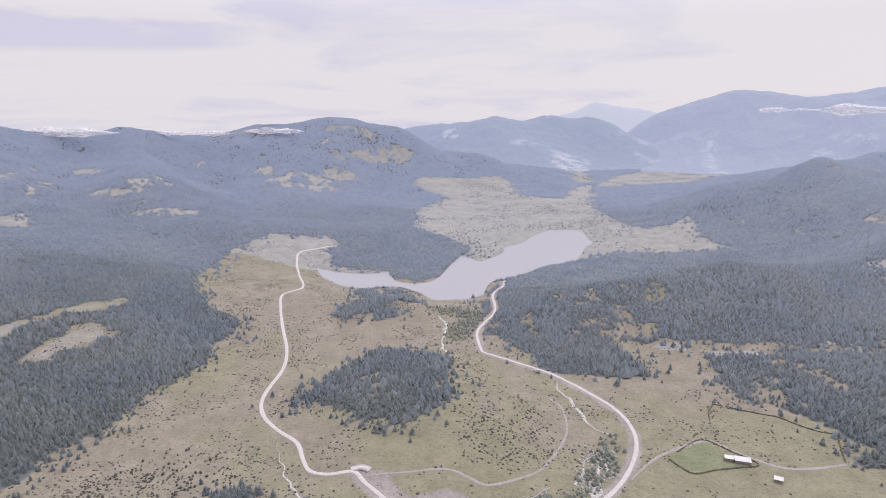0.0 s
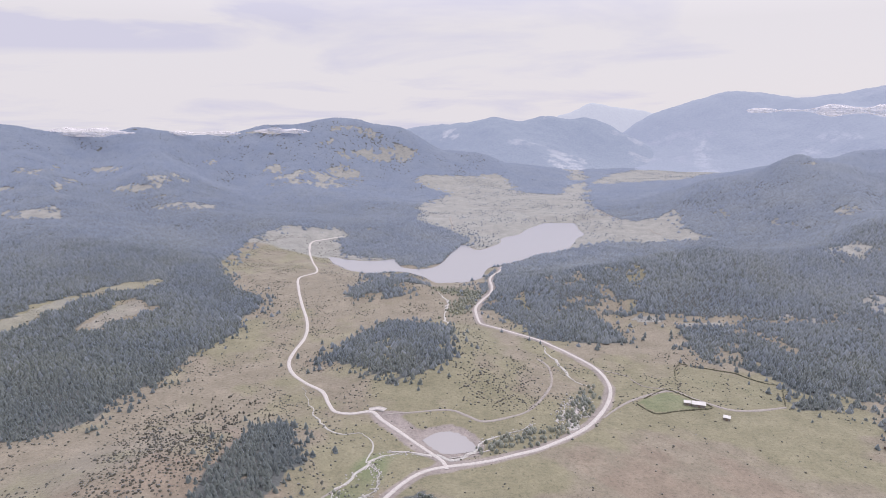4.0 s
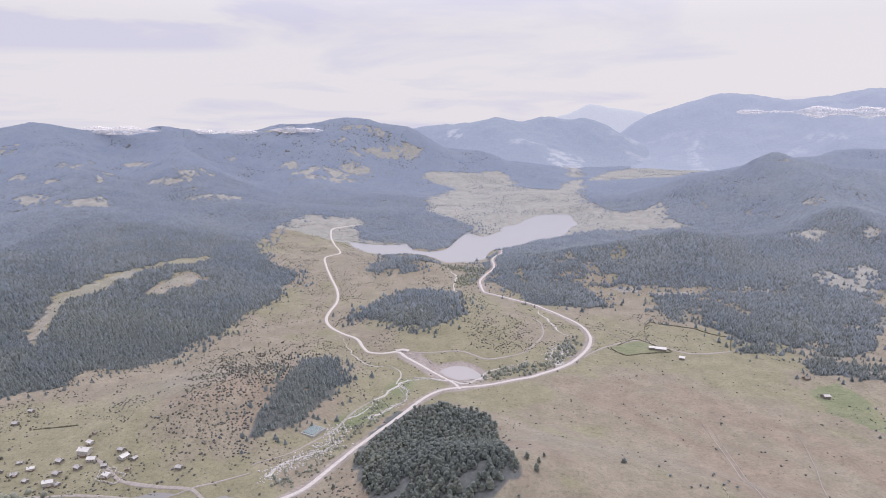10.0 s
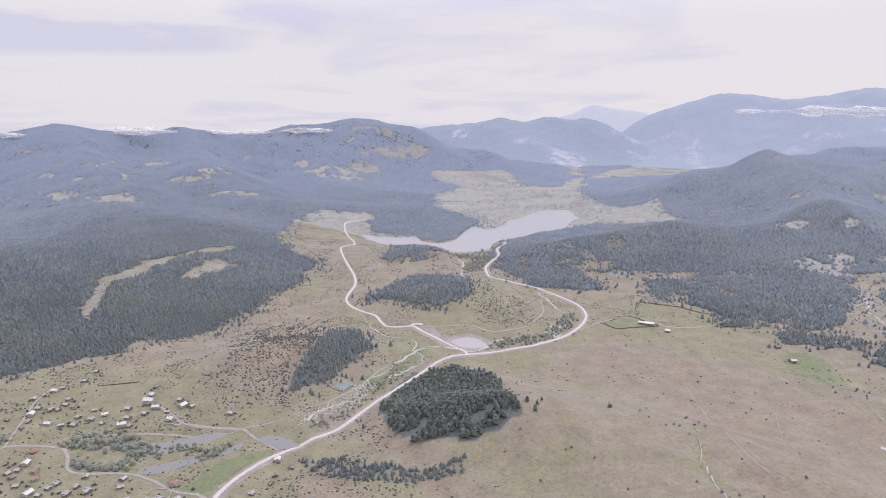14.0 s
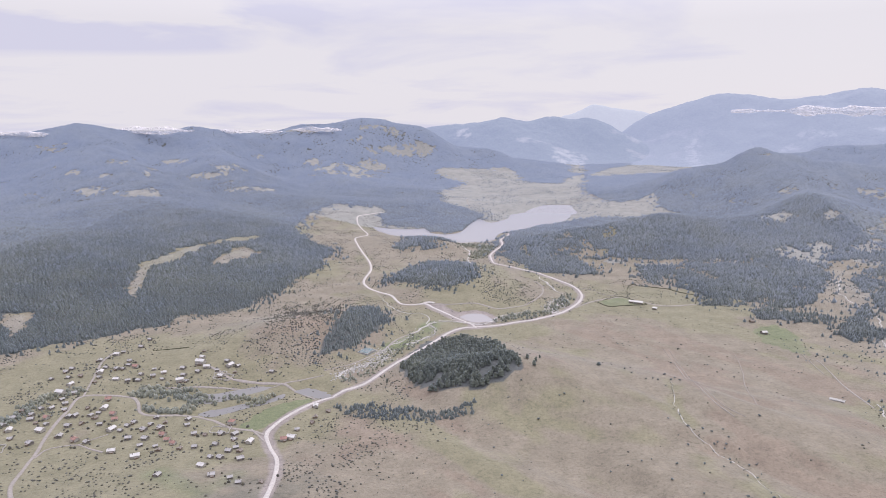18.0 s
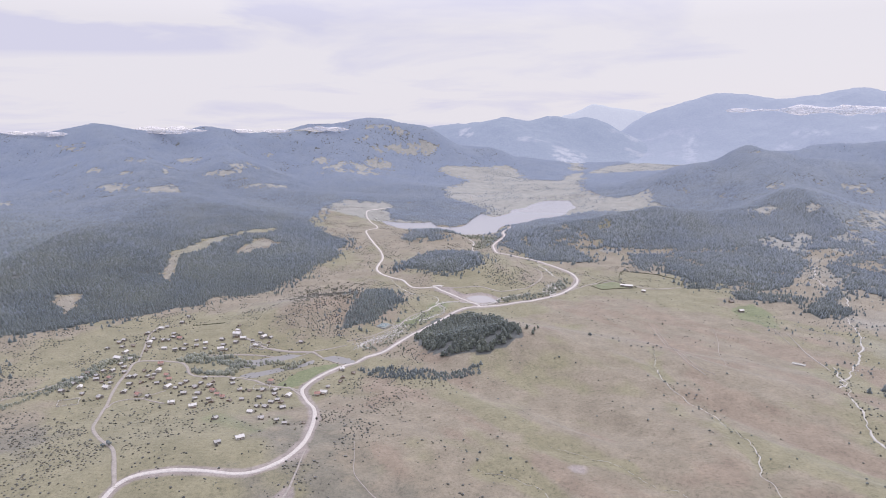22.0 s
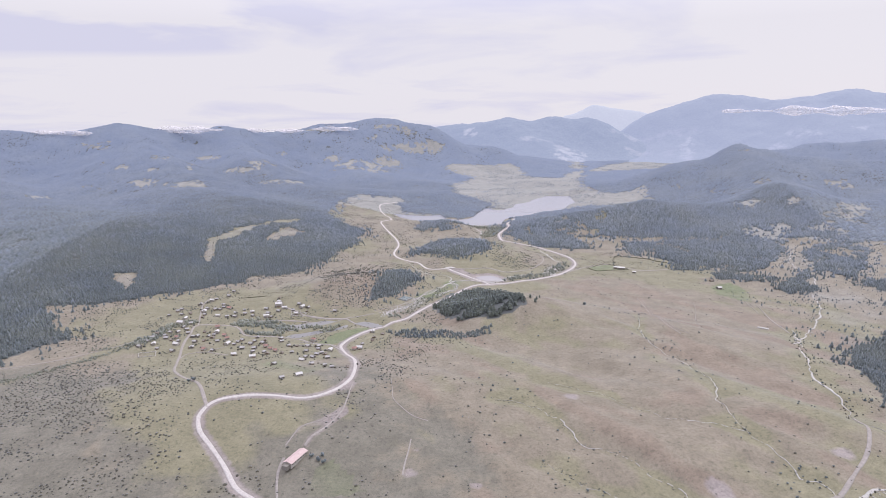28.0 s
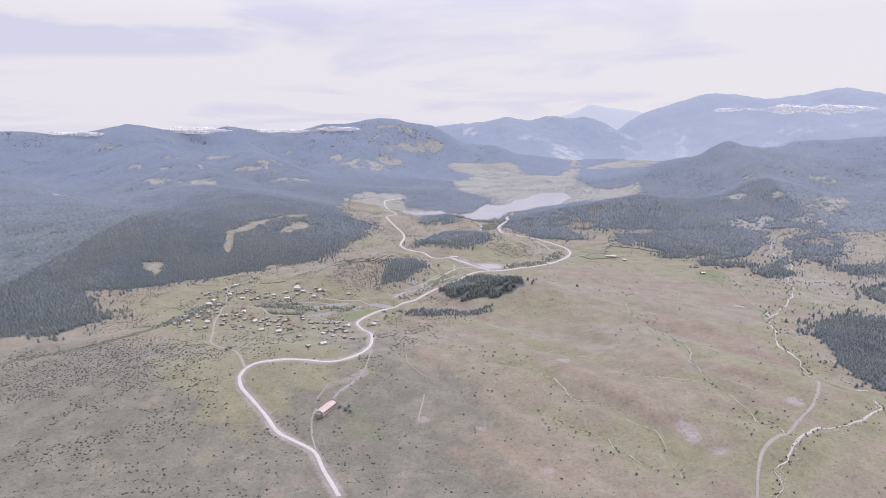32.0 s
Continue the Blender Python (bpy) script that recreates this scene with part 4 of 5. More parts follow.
for line, width in ((ROAD_MAIN, 3.6), (ROAD_WEST, 3.7)):
    ribbon("road", line, width, GRAVEL, "pale gravel road winding through the valley", "road")
for line, width in ((ROAD_VILLAGE, 3.0), (ROAD_UPPER, 3.0), (ROAD_LANE, 2.2), (ROAD_NORTH, 2.2), (LANE_SPUR, 1.8), (LANE_SIDE, 1.4), (LANE_LINK, 2.2)):
    ribbon("road", line, width, TRACK, "narrow unpaved village road of packed earth", "road")
for line, width in ((TRACK_SHED, 3.4), (TRACK_KNOLL, 2.6), (TRACK_FAR_WEST, 1.6), (TRACK_EAST, 3.0), (TRACK_BARN, 2.4), (TRACK_KNOLL_EAST, 2.6), (TRACK_FIELD, 1.8), (TRACK_BARN_LOOP, 1.7), (TRACK_BARN_YARD, 1.1), (TRACK_FOOT, 0.8), (TRACK_SCAR, 1.8), (PATH_RIDGE, 0.9), (PATH_RIDGE_SIDE, 0.7), (PATH_EAST, 0.7), (PATH_HUT, 1.0), (TRACK_VALE, 2.6), (TRACK_VALLEY, 2.0), (TRACK_SLOPE, 1.6), (TRACK_LAKE, 3.0), (TRACK_SHORE, 4.0), (TRACK_BEND, 4.0)):
    ribbon("track", line, width, TRACK, "worn dirt track across the pasture", "track", lift=0.25, ragged=0.3)
for line, width in ((STREAM_UPPER, 1.5), (STREAM_EAST, 1.6), (RILL_MAIN, 0.75), (RILL_SIDE, 0.4), (RILL_LONG, 0.55), (RILL_FRONT, 0.4), (RILL_SHORT, 0.3), (DAM_STREAM, 2.4), (STREAM_CULVERT, 2.0), (STREAM_BRAID, 2.0), (STREAM_FEEDER, 1.1), (STREAM_SPREAD, 2.0), (STREAM_ROAD, 2.0), (STREAM_MARSH, 2.0), (STREAM_FORK, 1.6), (STREAM_NORTH, 1.5)):
    ribbon("stream_bed", line, width, STONE, "winding stream bed of bleached stones", "stream bed", ragged=0.8, lift=0.25, meander=2.6)
for line, width in ((GRAVEL_CULVERT, 4.0), (GRAVEL_VERGE, 2.6)):
    ribbon("gravel_strip", line, width, GRAVEL, "strip of white gravel along the road verge", "gravel patch", ragged=0.6)
ribbon("quarry_floor", QUARRY, 15.0, GRAVEL, "scraped patch of pale gravel beside the road", "gravel patch", ragged=0.4)
ribbon("bare_patch", WHITE_PATCH[:2], 17.0, STONE, "bare patch of white stones in the pasture", "bare patch", ragged=0.4)
for line in ([(133, 478), (129, 469), (125, 460)], [(124, 451), (120, 443), (118, 438)]):
    ribbon("marsh_stones", line, 9.0, GRAVEL, "spill of white gravel in the marsh beside the road", "stones", ragged=0.8)
ribbon("marsh_stones", MARSH_STONES[1:6], 6.0, STONE, "spill of white stones in the marsh", "stones", ragged=0.8)

# ---- mountain ranges ----
def mountain_range(group, area, step, haze_glow, pale, label):
    x0, x1, y0, y1 = area
    rx, ry = np.meshgrid(np.arange(x0, x1, step), np.arange(y0, y1, step))
    rz = range_z(rx, ry, group)
    n = np.arange(rx.size).reshape(rx.shape)
    faces = np.stack([n[:-1, :-1], n[:-1, 1:], n[1:, 1:], n[1:, :-1]], -1).reshape(-1, 4)
    range_me = mesh_of("backdrop", np.stack([rx, ry, rz], -1).reshape(-1, 3), faces[(rz.ravel()[faces] > -5).any(1)], distance_material("far_slopes", haze_glow, pale))
    jx, jy = rx + 25 * vnoise(rx, ry, 60, 55) + 12 * vnoise(rx, ry, 25, 57), ry + 25 * vnoise(rx, ry, 60, 56)
    open_ground = np.zeros(rx.shape, bool)
    for poly in CLEARINGS:
        open_ground |= inside(jx, jy, poly)
    range_me.attributes.new("bare", "FLOAT", "POINT").data.foreach_set("value", open_ground.astype(np.float32).ravel())
    range_me.polygons.foreach_set("use_smooth", np.ones(len(range_me.polygons), bool))
    tagged(new("backdrop", range_me), label, "mountains", kind="structure")


# Each farther range gets a stronger glow in place of haze.
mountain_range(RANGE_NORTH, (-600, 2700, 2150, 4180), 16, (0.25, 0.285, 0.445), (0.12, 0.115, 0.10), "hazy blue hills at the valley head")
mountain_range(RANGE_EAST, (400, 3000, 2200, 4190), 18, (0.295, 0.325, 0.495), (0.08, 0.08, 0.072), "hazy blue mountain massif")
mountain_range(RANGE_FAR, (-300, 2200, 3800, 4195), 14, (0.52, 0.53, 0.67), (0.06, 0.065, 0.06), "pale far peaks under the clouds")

# ---- trees ----
def conifer(rng, tiers, points):
    """Places and triangles of one ragged crown of unit height and width."""
    v, f = [], []
    for k in range(tiers):
        low, top = 0.06 + 0.74 * k / tiers, 0.1 + 0.9 * (k + 1.7) / (tiers + 0.7)
        wide = 0.5 * (1 - 0.85 * (k / tiers) ** 1.35)
        first = len(v)
        for j in range(points):
            a = 2 * math.pi * (j + rng.uniform(-0.3, 0.3)) / points
            r = wide * rng.uniform(0.6, 1.05)
            v.append((r * math.cos(a), r * math.sin(a), low + rng.uniform(-0.07, 0.07)))
        v.append((rng.uniform(-0.08, 0.08), rng.uniform(-0.08, 0.08), min(top, 1.0)))
        f += [(first + j, first + (j + 1) % points, first + points) for j in range(points)]
    return np.array(v), np.array(f)


def puff(rng, tiers, points):
    """Places and triangles of one rounded, uneven pine crown."""
    v, f = [], []
    for k in range(tiers):
        z, r = ((0.14, 0.46), (0.62, 0.40))[k] if tiers > 1 else (0.08, 0.5)
        for j in range(points):
            a = 2 * math.pi * (j + rng.uniform(-0.3, 0.3)) / points
            q = r * rng.uniform(0.65, 1.12)
            v.append((q * math.cos(a), q * math.sin(a), z + rng.uniform(-0.1, 0.1)))
    v.append((rng.uniform(-0.1, 0.1), rng.uniform(-0.1, 0.1), 1.0))
    for t in range(tiers - 1):
        for j in range(points):
            a, c = t * points + j, t * points + (j + 1) % points
            f += [(a, c, c + points), (a, c + points, a + points)]
    top = (tiers - 1) * points
    f += [(top + j, top + (j + 1) % points, tiers * points) for j in range(points)]
    return np.array(v), np.array(f)


def dome(rng, tiers, points):
    """Places and triangles of one uneven rounded bush."""
    v, f = [], []
    for z, r in ((0.0, 0.42), (0.45, 0.5), (0.82, 0.3)):
        for j in range(points):
            a = 2 * math.pi * (j + rng.uniform(-0.3, 0.3)) / points
            q = r * rng.uniform(0.65, 1.15)
            v.append((q * math.cos(a), q * math.sin(a), z * rng.uniform(0.8, 1.15)))
    v.append((rng.uniform(-0.1, 0.1), rng.uniform(-0.1, 0.1), 1.0))
    for t in (0, points):
        for j in range(points):
            a, c = t + j, t + (j + 1) % points
            f += [(a, c, c + points), (a, c + points, a + points)]
    f += [(2 * points + j, 2 * points + (j + 1) % points, 3 * points) for j in range(points)]
    return np.array(v), np.array(f)


def scatter(name, mat, x, y, high, wide, tiers, points, label, category, seed=1, sink=0.0, shape=conifer):
    """Many plants joined into one object."""
    rng = random.Random(seed)
    kinds = [shape(rng, tiers, points) for _ in range(6)]
    r = np.random.default_rng(seed)
    which, turn = r.integers(0, 6, len(x)), r.uniform(0, 6.28, len(x))
    z = ground_z(x, y)
    gx_, gy_ = (ground_z(x + 3, y) - z) / 3, (ground_z(x, y + 3) - z) / 3
    z = z - sink
    vs, fs, base = [], [], 0
    for k, (v, f) in enumerate(kinds):
        m = which == k
        n = int(m.sum())
        if not n:
            continue
        c, s = np.cos(turn[m])[:, None], np.sin(turn[m])[:, None]
        px = (v[:, 0] * c - v[:, 1] * s) * wide[m][:, None] + x[m][:, None]
        py = (v[:, 0] * s + v[:, 1] * c) * wide[m][:, None] + y[m][:, None]
        pz = v[:, 2] * high[m][:, None] + z[m][:, None] + gx_[m][:, None] * (px - x[m][:, None]) + gy_[m][:, None] * (py - y[m][:, None])
        vs.append(np.stack([px, py, pz], -1).reshape(-1, 3))
        fs.append((f[None] + (np.arange(n) * len(v))[:, None, None]).reshape(-1, 3) + base)
        base += n * len(v)
    return tagged(new(name, mesh_of(name, np.vstack(vs), np.vstack(fs), mat)), label, category, kind="stuff")


def lattice(x0, x1, y0, y1, step, seed):
    r = np.random.default_rng(seed)
    x, y = np.meshgrid(np.arange(x0, x1, step), np.arange(y0, y1, step))
    return (x + r.uniform(-0.5, 0.5, x.shape) * step).ravel(), (y + r.uniform(-0.5, 0.5, x.shape) * step).ravel()


def haze_soft_normals(ob):
    """Turn canopy normals upward, more with distance, so the blue sheen imitates haze."""
    wood_me = ob.data
    co, nr = np.empty((2, len(wood_me.vertices) * 3), np.float32)
    wood_me.vertices.foreach_get("co", co)
    wood_me.vertices.foreach_get("normal", nr)
    k = np.clip((np.hypot(*co.reshape(-1, 3)[:, :2].T) - 200) / 1200, 0.3, 1.6)[:, None]
    nr = nr.reshape(-1, 3) * (1 - 0.35 * k) + 0.9 * k * np.array([[0, 0, 1]])
    nr /= np.linalg.norm(nr, axis=1)[:, None]
    wood_me.normals_split_custom_set_from_vertices(nr)


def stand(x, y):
    """The step of painted haze colour for a tree, by distance, with ragged borders."""
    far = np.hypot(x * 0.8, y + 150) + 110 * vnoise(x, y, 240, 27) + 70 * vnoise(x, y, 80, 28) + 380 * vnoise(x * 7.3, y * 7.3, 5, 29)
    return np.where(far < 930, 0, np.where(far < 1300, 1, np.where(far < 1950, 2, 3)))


def wood(area, step, high, wide, tiers, points, seed):
    """Trees of one stretch of forest, a mesh for each step of haze colour."""
    x, y = lattice(*area, step, seed)
    r = np.random.default_rng(seed + 50)
    spread = 45 * r.uniform(0, 1, len(x)) ** 4
    way = r.uniform(0, 6.28, len(x))
    keep = wooded(x + spread * np.cos(way), y + spread * np.sin(way)) & (vnoise(x, y, 60, 21) + 0.6 * vnoise(x, y, 16, 22) > -1.2)
    keep &= ~inside(x, y, LAKE) & (off_edge(x, y, ROAD_MAIN) > 6) & (off_edge(x, y, ROAD_WEST) > 6)
    for poly in CLEARINGS[-4:]:
        keep &= ~inside(x + 9 * vnoise(x, y, 20, 15) + 4 * vnoise(x, y, 8, 17), y + 9 * vnoise(x, y, 20, 16) + 4 * vnoise(x, y, 8, 18), poly)
    x, y = x[keep], y[keep]
    if area[3] > 2300:
        under = ground_z(x, y) + 3 < np.maximum(range_z(x, y, RANGE_EAST), range_z(x, y, RANGE_NORTH))
        x, y = x[~under], y[~under]
    r = np.random.default_rng(seed)
    old = 1 + 0.28 * vnoise(x, y, 70, 81) + 0.18 * vnoise(x, y, 26, 82)
    size = r.uniform(0.62, 1.22, len(x)) * old
    broad = size * r.uniform(0.85, 1.2, len(x))
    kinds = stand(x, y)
    for k, (mat, label) in enumerate(((PINE, "dense dark green pine forest on the slopes"), (THIN_HAZE_PINE, "grey-green pine forest above the lake"), (HAZE_PINE, "blue-green pine forest on the far slopes"), (THICK_HAZE_PINE, "hazy blue pine forest on the distant mountain sides"))):
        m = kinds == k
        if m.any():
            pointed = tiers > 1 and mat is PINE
            haze_soft_normals(scatter("pine_forest", mat, x[m], y[m], high * size[m], wide * broad[m] * (1.0 if pointed else 1.2), tiers if pointed else 1, points, label, "forest", seed + 10 * k, 0.0, conifer if pointed else puff))


wood((-760, 800, -200, 1000), 3.6, 5.7, 5.3, 3, 6, 1)
wood((-900, 900, 1000, 1750), 4.6, 4.6, 7.4, 1, 6, 2)
wood((-1700, -760, 0, 1000), 4.8, 4.8, 7.6, 1, 6, 3)
wood((800, 1800, 0, 1750), 4.9, 4.6, 8.2, 1, 6, 4)
wood((-2000, -900, 1000, 1750), 5.4, 4.6, 9.0, 1, 6, 5)
wood((-2300, 2400, 1750, 2300), 6.2, 4.6, 11.0, 1, 6, 6)
wood((-1700, 2400, 2300, 3350), 7.6, 5.0, 14.0, 1, 6, 9)


def shrubs():
    """Low bushes over the pastures, thick on the heath slopes and thin on the meadows."""
    x, y = lattice(-700, 900, -360, 1250, 2.7, 61)
    r = np.random.default_rng(62)
    chance = np.where((x > 40) & (y < 470), 0.07, 0.2) + 0.14 * (y > 470) * (x < 320) + 0.16 * (x < -120) * (y < 40) + 0.3 * np.exp(-(((x + 260) / 200) ** 2 + ((y - 330) / 220) ** 2))
    wx, wy = x + 9 * vnoise(x, y, 30, 66), y + 9 * vnoise(x, y, 30, 67)
    for poly, share in ((SHRUB_VALE, 0.8), (SHRUB_SOUTH, 0.7), (SHRUB_SLOPE, 1.4), (SHRUB_KNOLL, 0.2), (SHRUB_WEST, 0.8), (SHRUB_BAND, 1.5), (SHRUB_FOREST_FOOT, 0.35), (SHRUB_FOREST_EDGE, 0.9), (SHRUB_ROADSIDE, 0.6), (SHRUB_EAST, 0.35)):
        chance += share * inside(wx, wy, poly)
    chance *= np.clip(0.6 + 1.3 * vnoise(x, y, 38, 63) + 0.9 * vnoise(x, y, 13, 64), 0.03, 2.4)
    chance = np.maximum(chance, 0.62 * inside(wx, wy, SHRUB_DENSE) * np.clip(0.8 + 0.7 * vnoise(x, y, 17, 68), 0.2, 1.3))
    thick = inside(wx, wy, SHRUB_DENSE) | inside(wx, wy, SHRUB_SLOPE) | inside(wx, wy, SHRUB_KNOLL)
    moor = np.exp(-(((x - 190) / 270) ** 2 + ((y - 20) / 330) ** 2))
    chance *= (1 - 0.92 * moor) * np.where((y < 60) & (x > -100), 0.65, 1.0)
    keep = (r.uniform(0, 1, len(x)) < chance) & ~inside(x, y, LAKE) & ~wooded(x, y)
    for line in (ROAD_MAIN, ROAD_WEST, ROAD_VILLAGE, POND + POND[:1]):
        keep &= off_edge(x, y, line) > 5
    for poly in (FIELD_GREEN, POND, WALL_FIELD):
        keep &= ~inside(x, y, poly)
    x, y, thick = x[keep], y[keep], thick[keep]
    size = r.uniform(0.4, 1.4, len(x)) ** 1.9 * np.where(thick, 1.1, 0.95)
    return scatter("shrubs", SHRUB, x, y, 0.8 * size, 1.35 * size * r.uniform(0.8, 1.5, len(x)), 2, 5, "low dark bushes dotted over the dry pasture", "shrubs", 65, 0.25, puff)


shrubs()


def thin_wood(poly, count, high, mat, label, category, seed):
    p = np.array(poly, float)
    r = np.random.default_rng(seed)
    x, y = r.uniform(p[:, 0].min(), p[:, 0].max(), count), r.uniform(p[:, 1].min(), p[:, 1].max(), count)
    keep = inside(x, y, poly)
    x, y = x[keep], y[keep]
    s = r.uniform(0.5, 1.3, len(x))
    scatter(category.replace(" ", "_"), mat, x, y, high * s, high * s, 3, 8, label, category, seed, 0.2, dome if high < 3 else conifer)


thin_wood(THICKET_LOW, 520, 4.4, PINE, "thin stand of small dark pines on the slope", "pine thicket", 70)
thin_wood(THICKET_TOP, 420, 2.0, SHRUB, "dark bushes and saplings thinly spread on the slope", "scrub", 71)


def hedge(line, count, wide, high, mat, label, category, seed):
    """Bushes crowded along a line."""
    p = smooth_line(line, 3.0)
    r = np.random.default_rng(seed)
    q = p[r.integers(0, len(p), count)] + r.normal(0, wide, (count, 2))
    keep = (off_edge(q[:, 0], q[:, 1], ROAD_MAIN) > 4) & (off_edge(q[:, 0], q[:, 1], ROAD_VILLAGE) > 3.5)
    q = q[keep]
    s = r.uniform(0.45, 1.3, len(q))
    return scatter(category.replace(" ", "_"), mat, q[:, 0], q[:, 1], high * s, high * 1.0 * s, 3, 7, label, category, seed, 0.3, dome)


for k, (line, count, wide, high) in enumerate(((HEDGE_WEST, 300, 5, 3.2), (HEDGE_MID, 260, 6, 4.0), (HEDGE_LOW, 130, 4, 4.0), (HEDGE_POOL, 90, 4, 3.4), (HEDGE_STREAM, 230, 7, 3.6), (HEDGE_DAM, 360, 11, 3.4), (HEDGE_BRAID, 190, 6, 2.4), (HEDGE_FAR_WEST, 420, 3.0, 1.8), (HEDGE_UPPER_WEST, 160, 4.0, 1.8))):
    hedge(line, count, wide, high, WILLOW, "pale grey-green willow scrub along the stream", "willow scrub", 80 + k)
for k, (line, count, wide, high) in enumerate(((RILL_MAIN, 300, 1.5, 0.95), (RILL_SIDE, 170, 1.0, 0.8), (RILL_LONG, 340, 1.3, 0.9), (RILL_FRONT, 260, 1.1, 0.9), (RILL_SHORT, 80, 1.0, 0.8), (STREAM_EAST, 60, 4.0, 1.6), (STREAM_UPPER, 110, 5.0, 1.6))):
    hedge(line, count, wide, high, SHRUB, "low dark scrub along the gully", "gully scrub", 180 + k)
# Clumps and single trees on the meadows beyond the lake.
fx, fy = lattice(-350, 1600, 1250, 3100, 9, 91)
fr = np.random.default_rng(92)
near = ~wooded(fx, fy) & ~inside(fx, fy, LAKE) & (fr.uniform(0, 1, len(fx)) < np.clip(0.17 + 0.5 * vnoise(fx, fy, 60, 93) + 0.3 * vnoise(fx, fy, 200, 94), 0.02, 0.6))
fx, fy = fx[near], fy[near]
fs = fr.uniform(0.5, 1.2, len(fx))
scatter("meadow_trees", HAZE_PINE, fx, fy, 2.6 * fs, 5.0 * fs, 2, 6, "scattered dark trees on the valley meadow", "trees", 95)
ex, ey = lattice(380, 1500, -160, 1000, 5.5, 96)
er = np.random.default_rng(97)
near = ~wooded(ex, ey) & (er.uniform(0, 1, len(ex)) < np.clip(0.10 + 0.3 * vnoise(ex, ey, 45, 98) + 0.15 * vnoise(ex, ey, 14, 94), 0.02, 0.5))
ex, ey = ex[near], ey[near]
es = er.uniform(0.5, 1.2, len(ex))
scatter("pasture_trees", PINE, ex, ey, 2.6 * es**1.5, 3.4 * es**1.5, 2, 6, "scattered dark bushes and young pines on pasture", "trees", 99)


# ---- single pines of the knoll ----
def round_crown(rng, tiers, points):
    """Places and triangles of a bushy crown in tiers that overhang one another."""
    v, f = [], []
    for k in range(tiers):
        low, h = 0.05 + 0.68 * k / (tiers - 1), 0.30 - 0.02 * k
        wide = 0.5 * math.sqrt(max(0.12, 1 - (k / tiers) ** 1.8))
        ox, oy = rng.uniform(-0.07, 0.07), rng.uniform(-0.07, 0.07)
        first = len(v)
        for z, r in ((low, wide), (low + h * 0.6, wide * 0.72)):
            for j in range(points):
                a = 2 * math.pi * (j + rng.uniform(-0.35, 0.35)) / points
                q = r * rng.uniform(0.62, 1.1)
                v.append((ox + q * math.cos(a), oy + q * math.sin(a), z + rng.uniform(-0.05, 0.05)))
        v.append((ox, oy, low + h))
        for j in range(points):
            a, c = first + j, first + (j + 1) % points
            f += [(a, c, c + points), (a, c + points, a + points), (a + points, c + points, first + 2 * points)]
    return np.array(v), np.array(f)


def pine(kind, seed, tiers=4, points=9):
    rng = random.Random(seed)
    root = tagged(new("pine_tree"), "dark green pine with a bushy ragged crown", "pine tree", "pines on the knoll")
    bm = bmesh.new()
    ring = []
    for z, r in ((-0.6, 0.26), (2.0, 0.19), (5.0, 0.1)):
        ring.append([bm.verts.new((r * math.cos(a * 1.047), r * math.sin(a * 1.047), z)) for a in range(6)])
    for a, b in zip(ring, ring[1:]):
        for k in range(6):
            bm.faces.new((a[k], a[(k + 1) % 6], b[(k + 1) % 6], b[k]))
    part("trunk", bm, BARK, root)
    v, f = round_crown(rng, tiers, points)
    bm = bmesh.new()
    vs = [bm.verts.new((x * 5.0 * kind, y * 5.0 * kind, z * 5.6 + 0.6)) for x, y, z in v]
    for tri in f:
        bm.faces.new([vs[int(k)] for k in tri])
    part("crown", bm, KNOLL_PINE, root)
    return root


pines = [pine(k, 300 + n) for n, k in enumerate((1.0, 0.85, 1.15, 0.95, 1.05))]
px, py = lattice(-95, 55, 125, 340, 3.9, 101)
keep = inside(px + 9 * vnoise(px, py, 22, 102), py + 9 * vnoise(px, py, 22, 103), CLUMP_KNOLL) & (vnoise(px, py, 14, 107) > -0.72) & (off_edge(px, py, ROAD_MAIN) > 7)
px, py = px[keep], py[keep]
front = py < np.sort(py)[min(285, len(py) - 1)]
behind = np.random.default_rng(105).uniform(0.65, 1.25, int((~front).sum()))
scatter("pine_wood", KNOLL_PINE, px[~front], py[~front], 5.8 * behind, 4.9 * behind, 3, 8, "dense dark pines on the back of the knoll", "pine wood", 106, 0.0, round_crown)
px, py = px[front], py[front]
pr = random.Random(104)
spots = [(float(x), float(y), pr.uniform(0.65, 1.25)) for x, y in zip(px, py)]
spots += [(47, 172, 0.9), (55, 166, 0.8), (52, 158, 0.85), (60, 175, 0.6), (124, 192, 0.6), (-96, 178, 0.7), (-100, 190, 0.5)]
for n, (x, y, s) in enumerate(spots):
    m = pose(x, y, on_ground(x, y), 0, 0, pr.uniform(0, 360)) @ Matrix.Diagonal((s * pr.uniform(0.9, 1.1), s, s * pr.uniform(0.85, 1.15), 1))
    if n < len(pines):
        pines[n].matrix_basis = m
    else:
        copied = copy_thing(pines[n % 5], pose(0, 0, 0))
        copied.matrix_basis = m


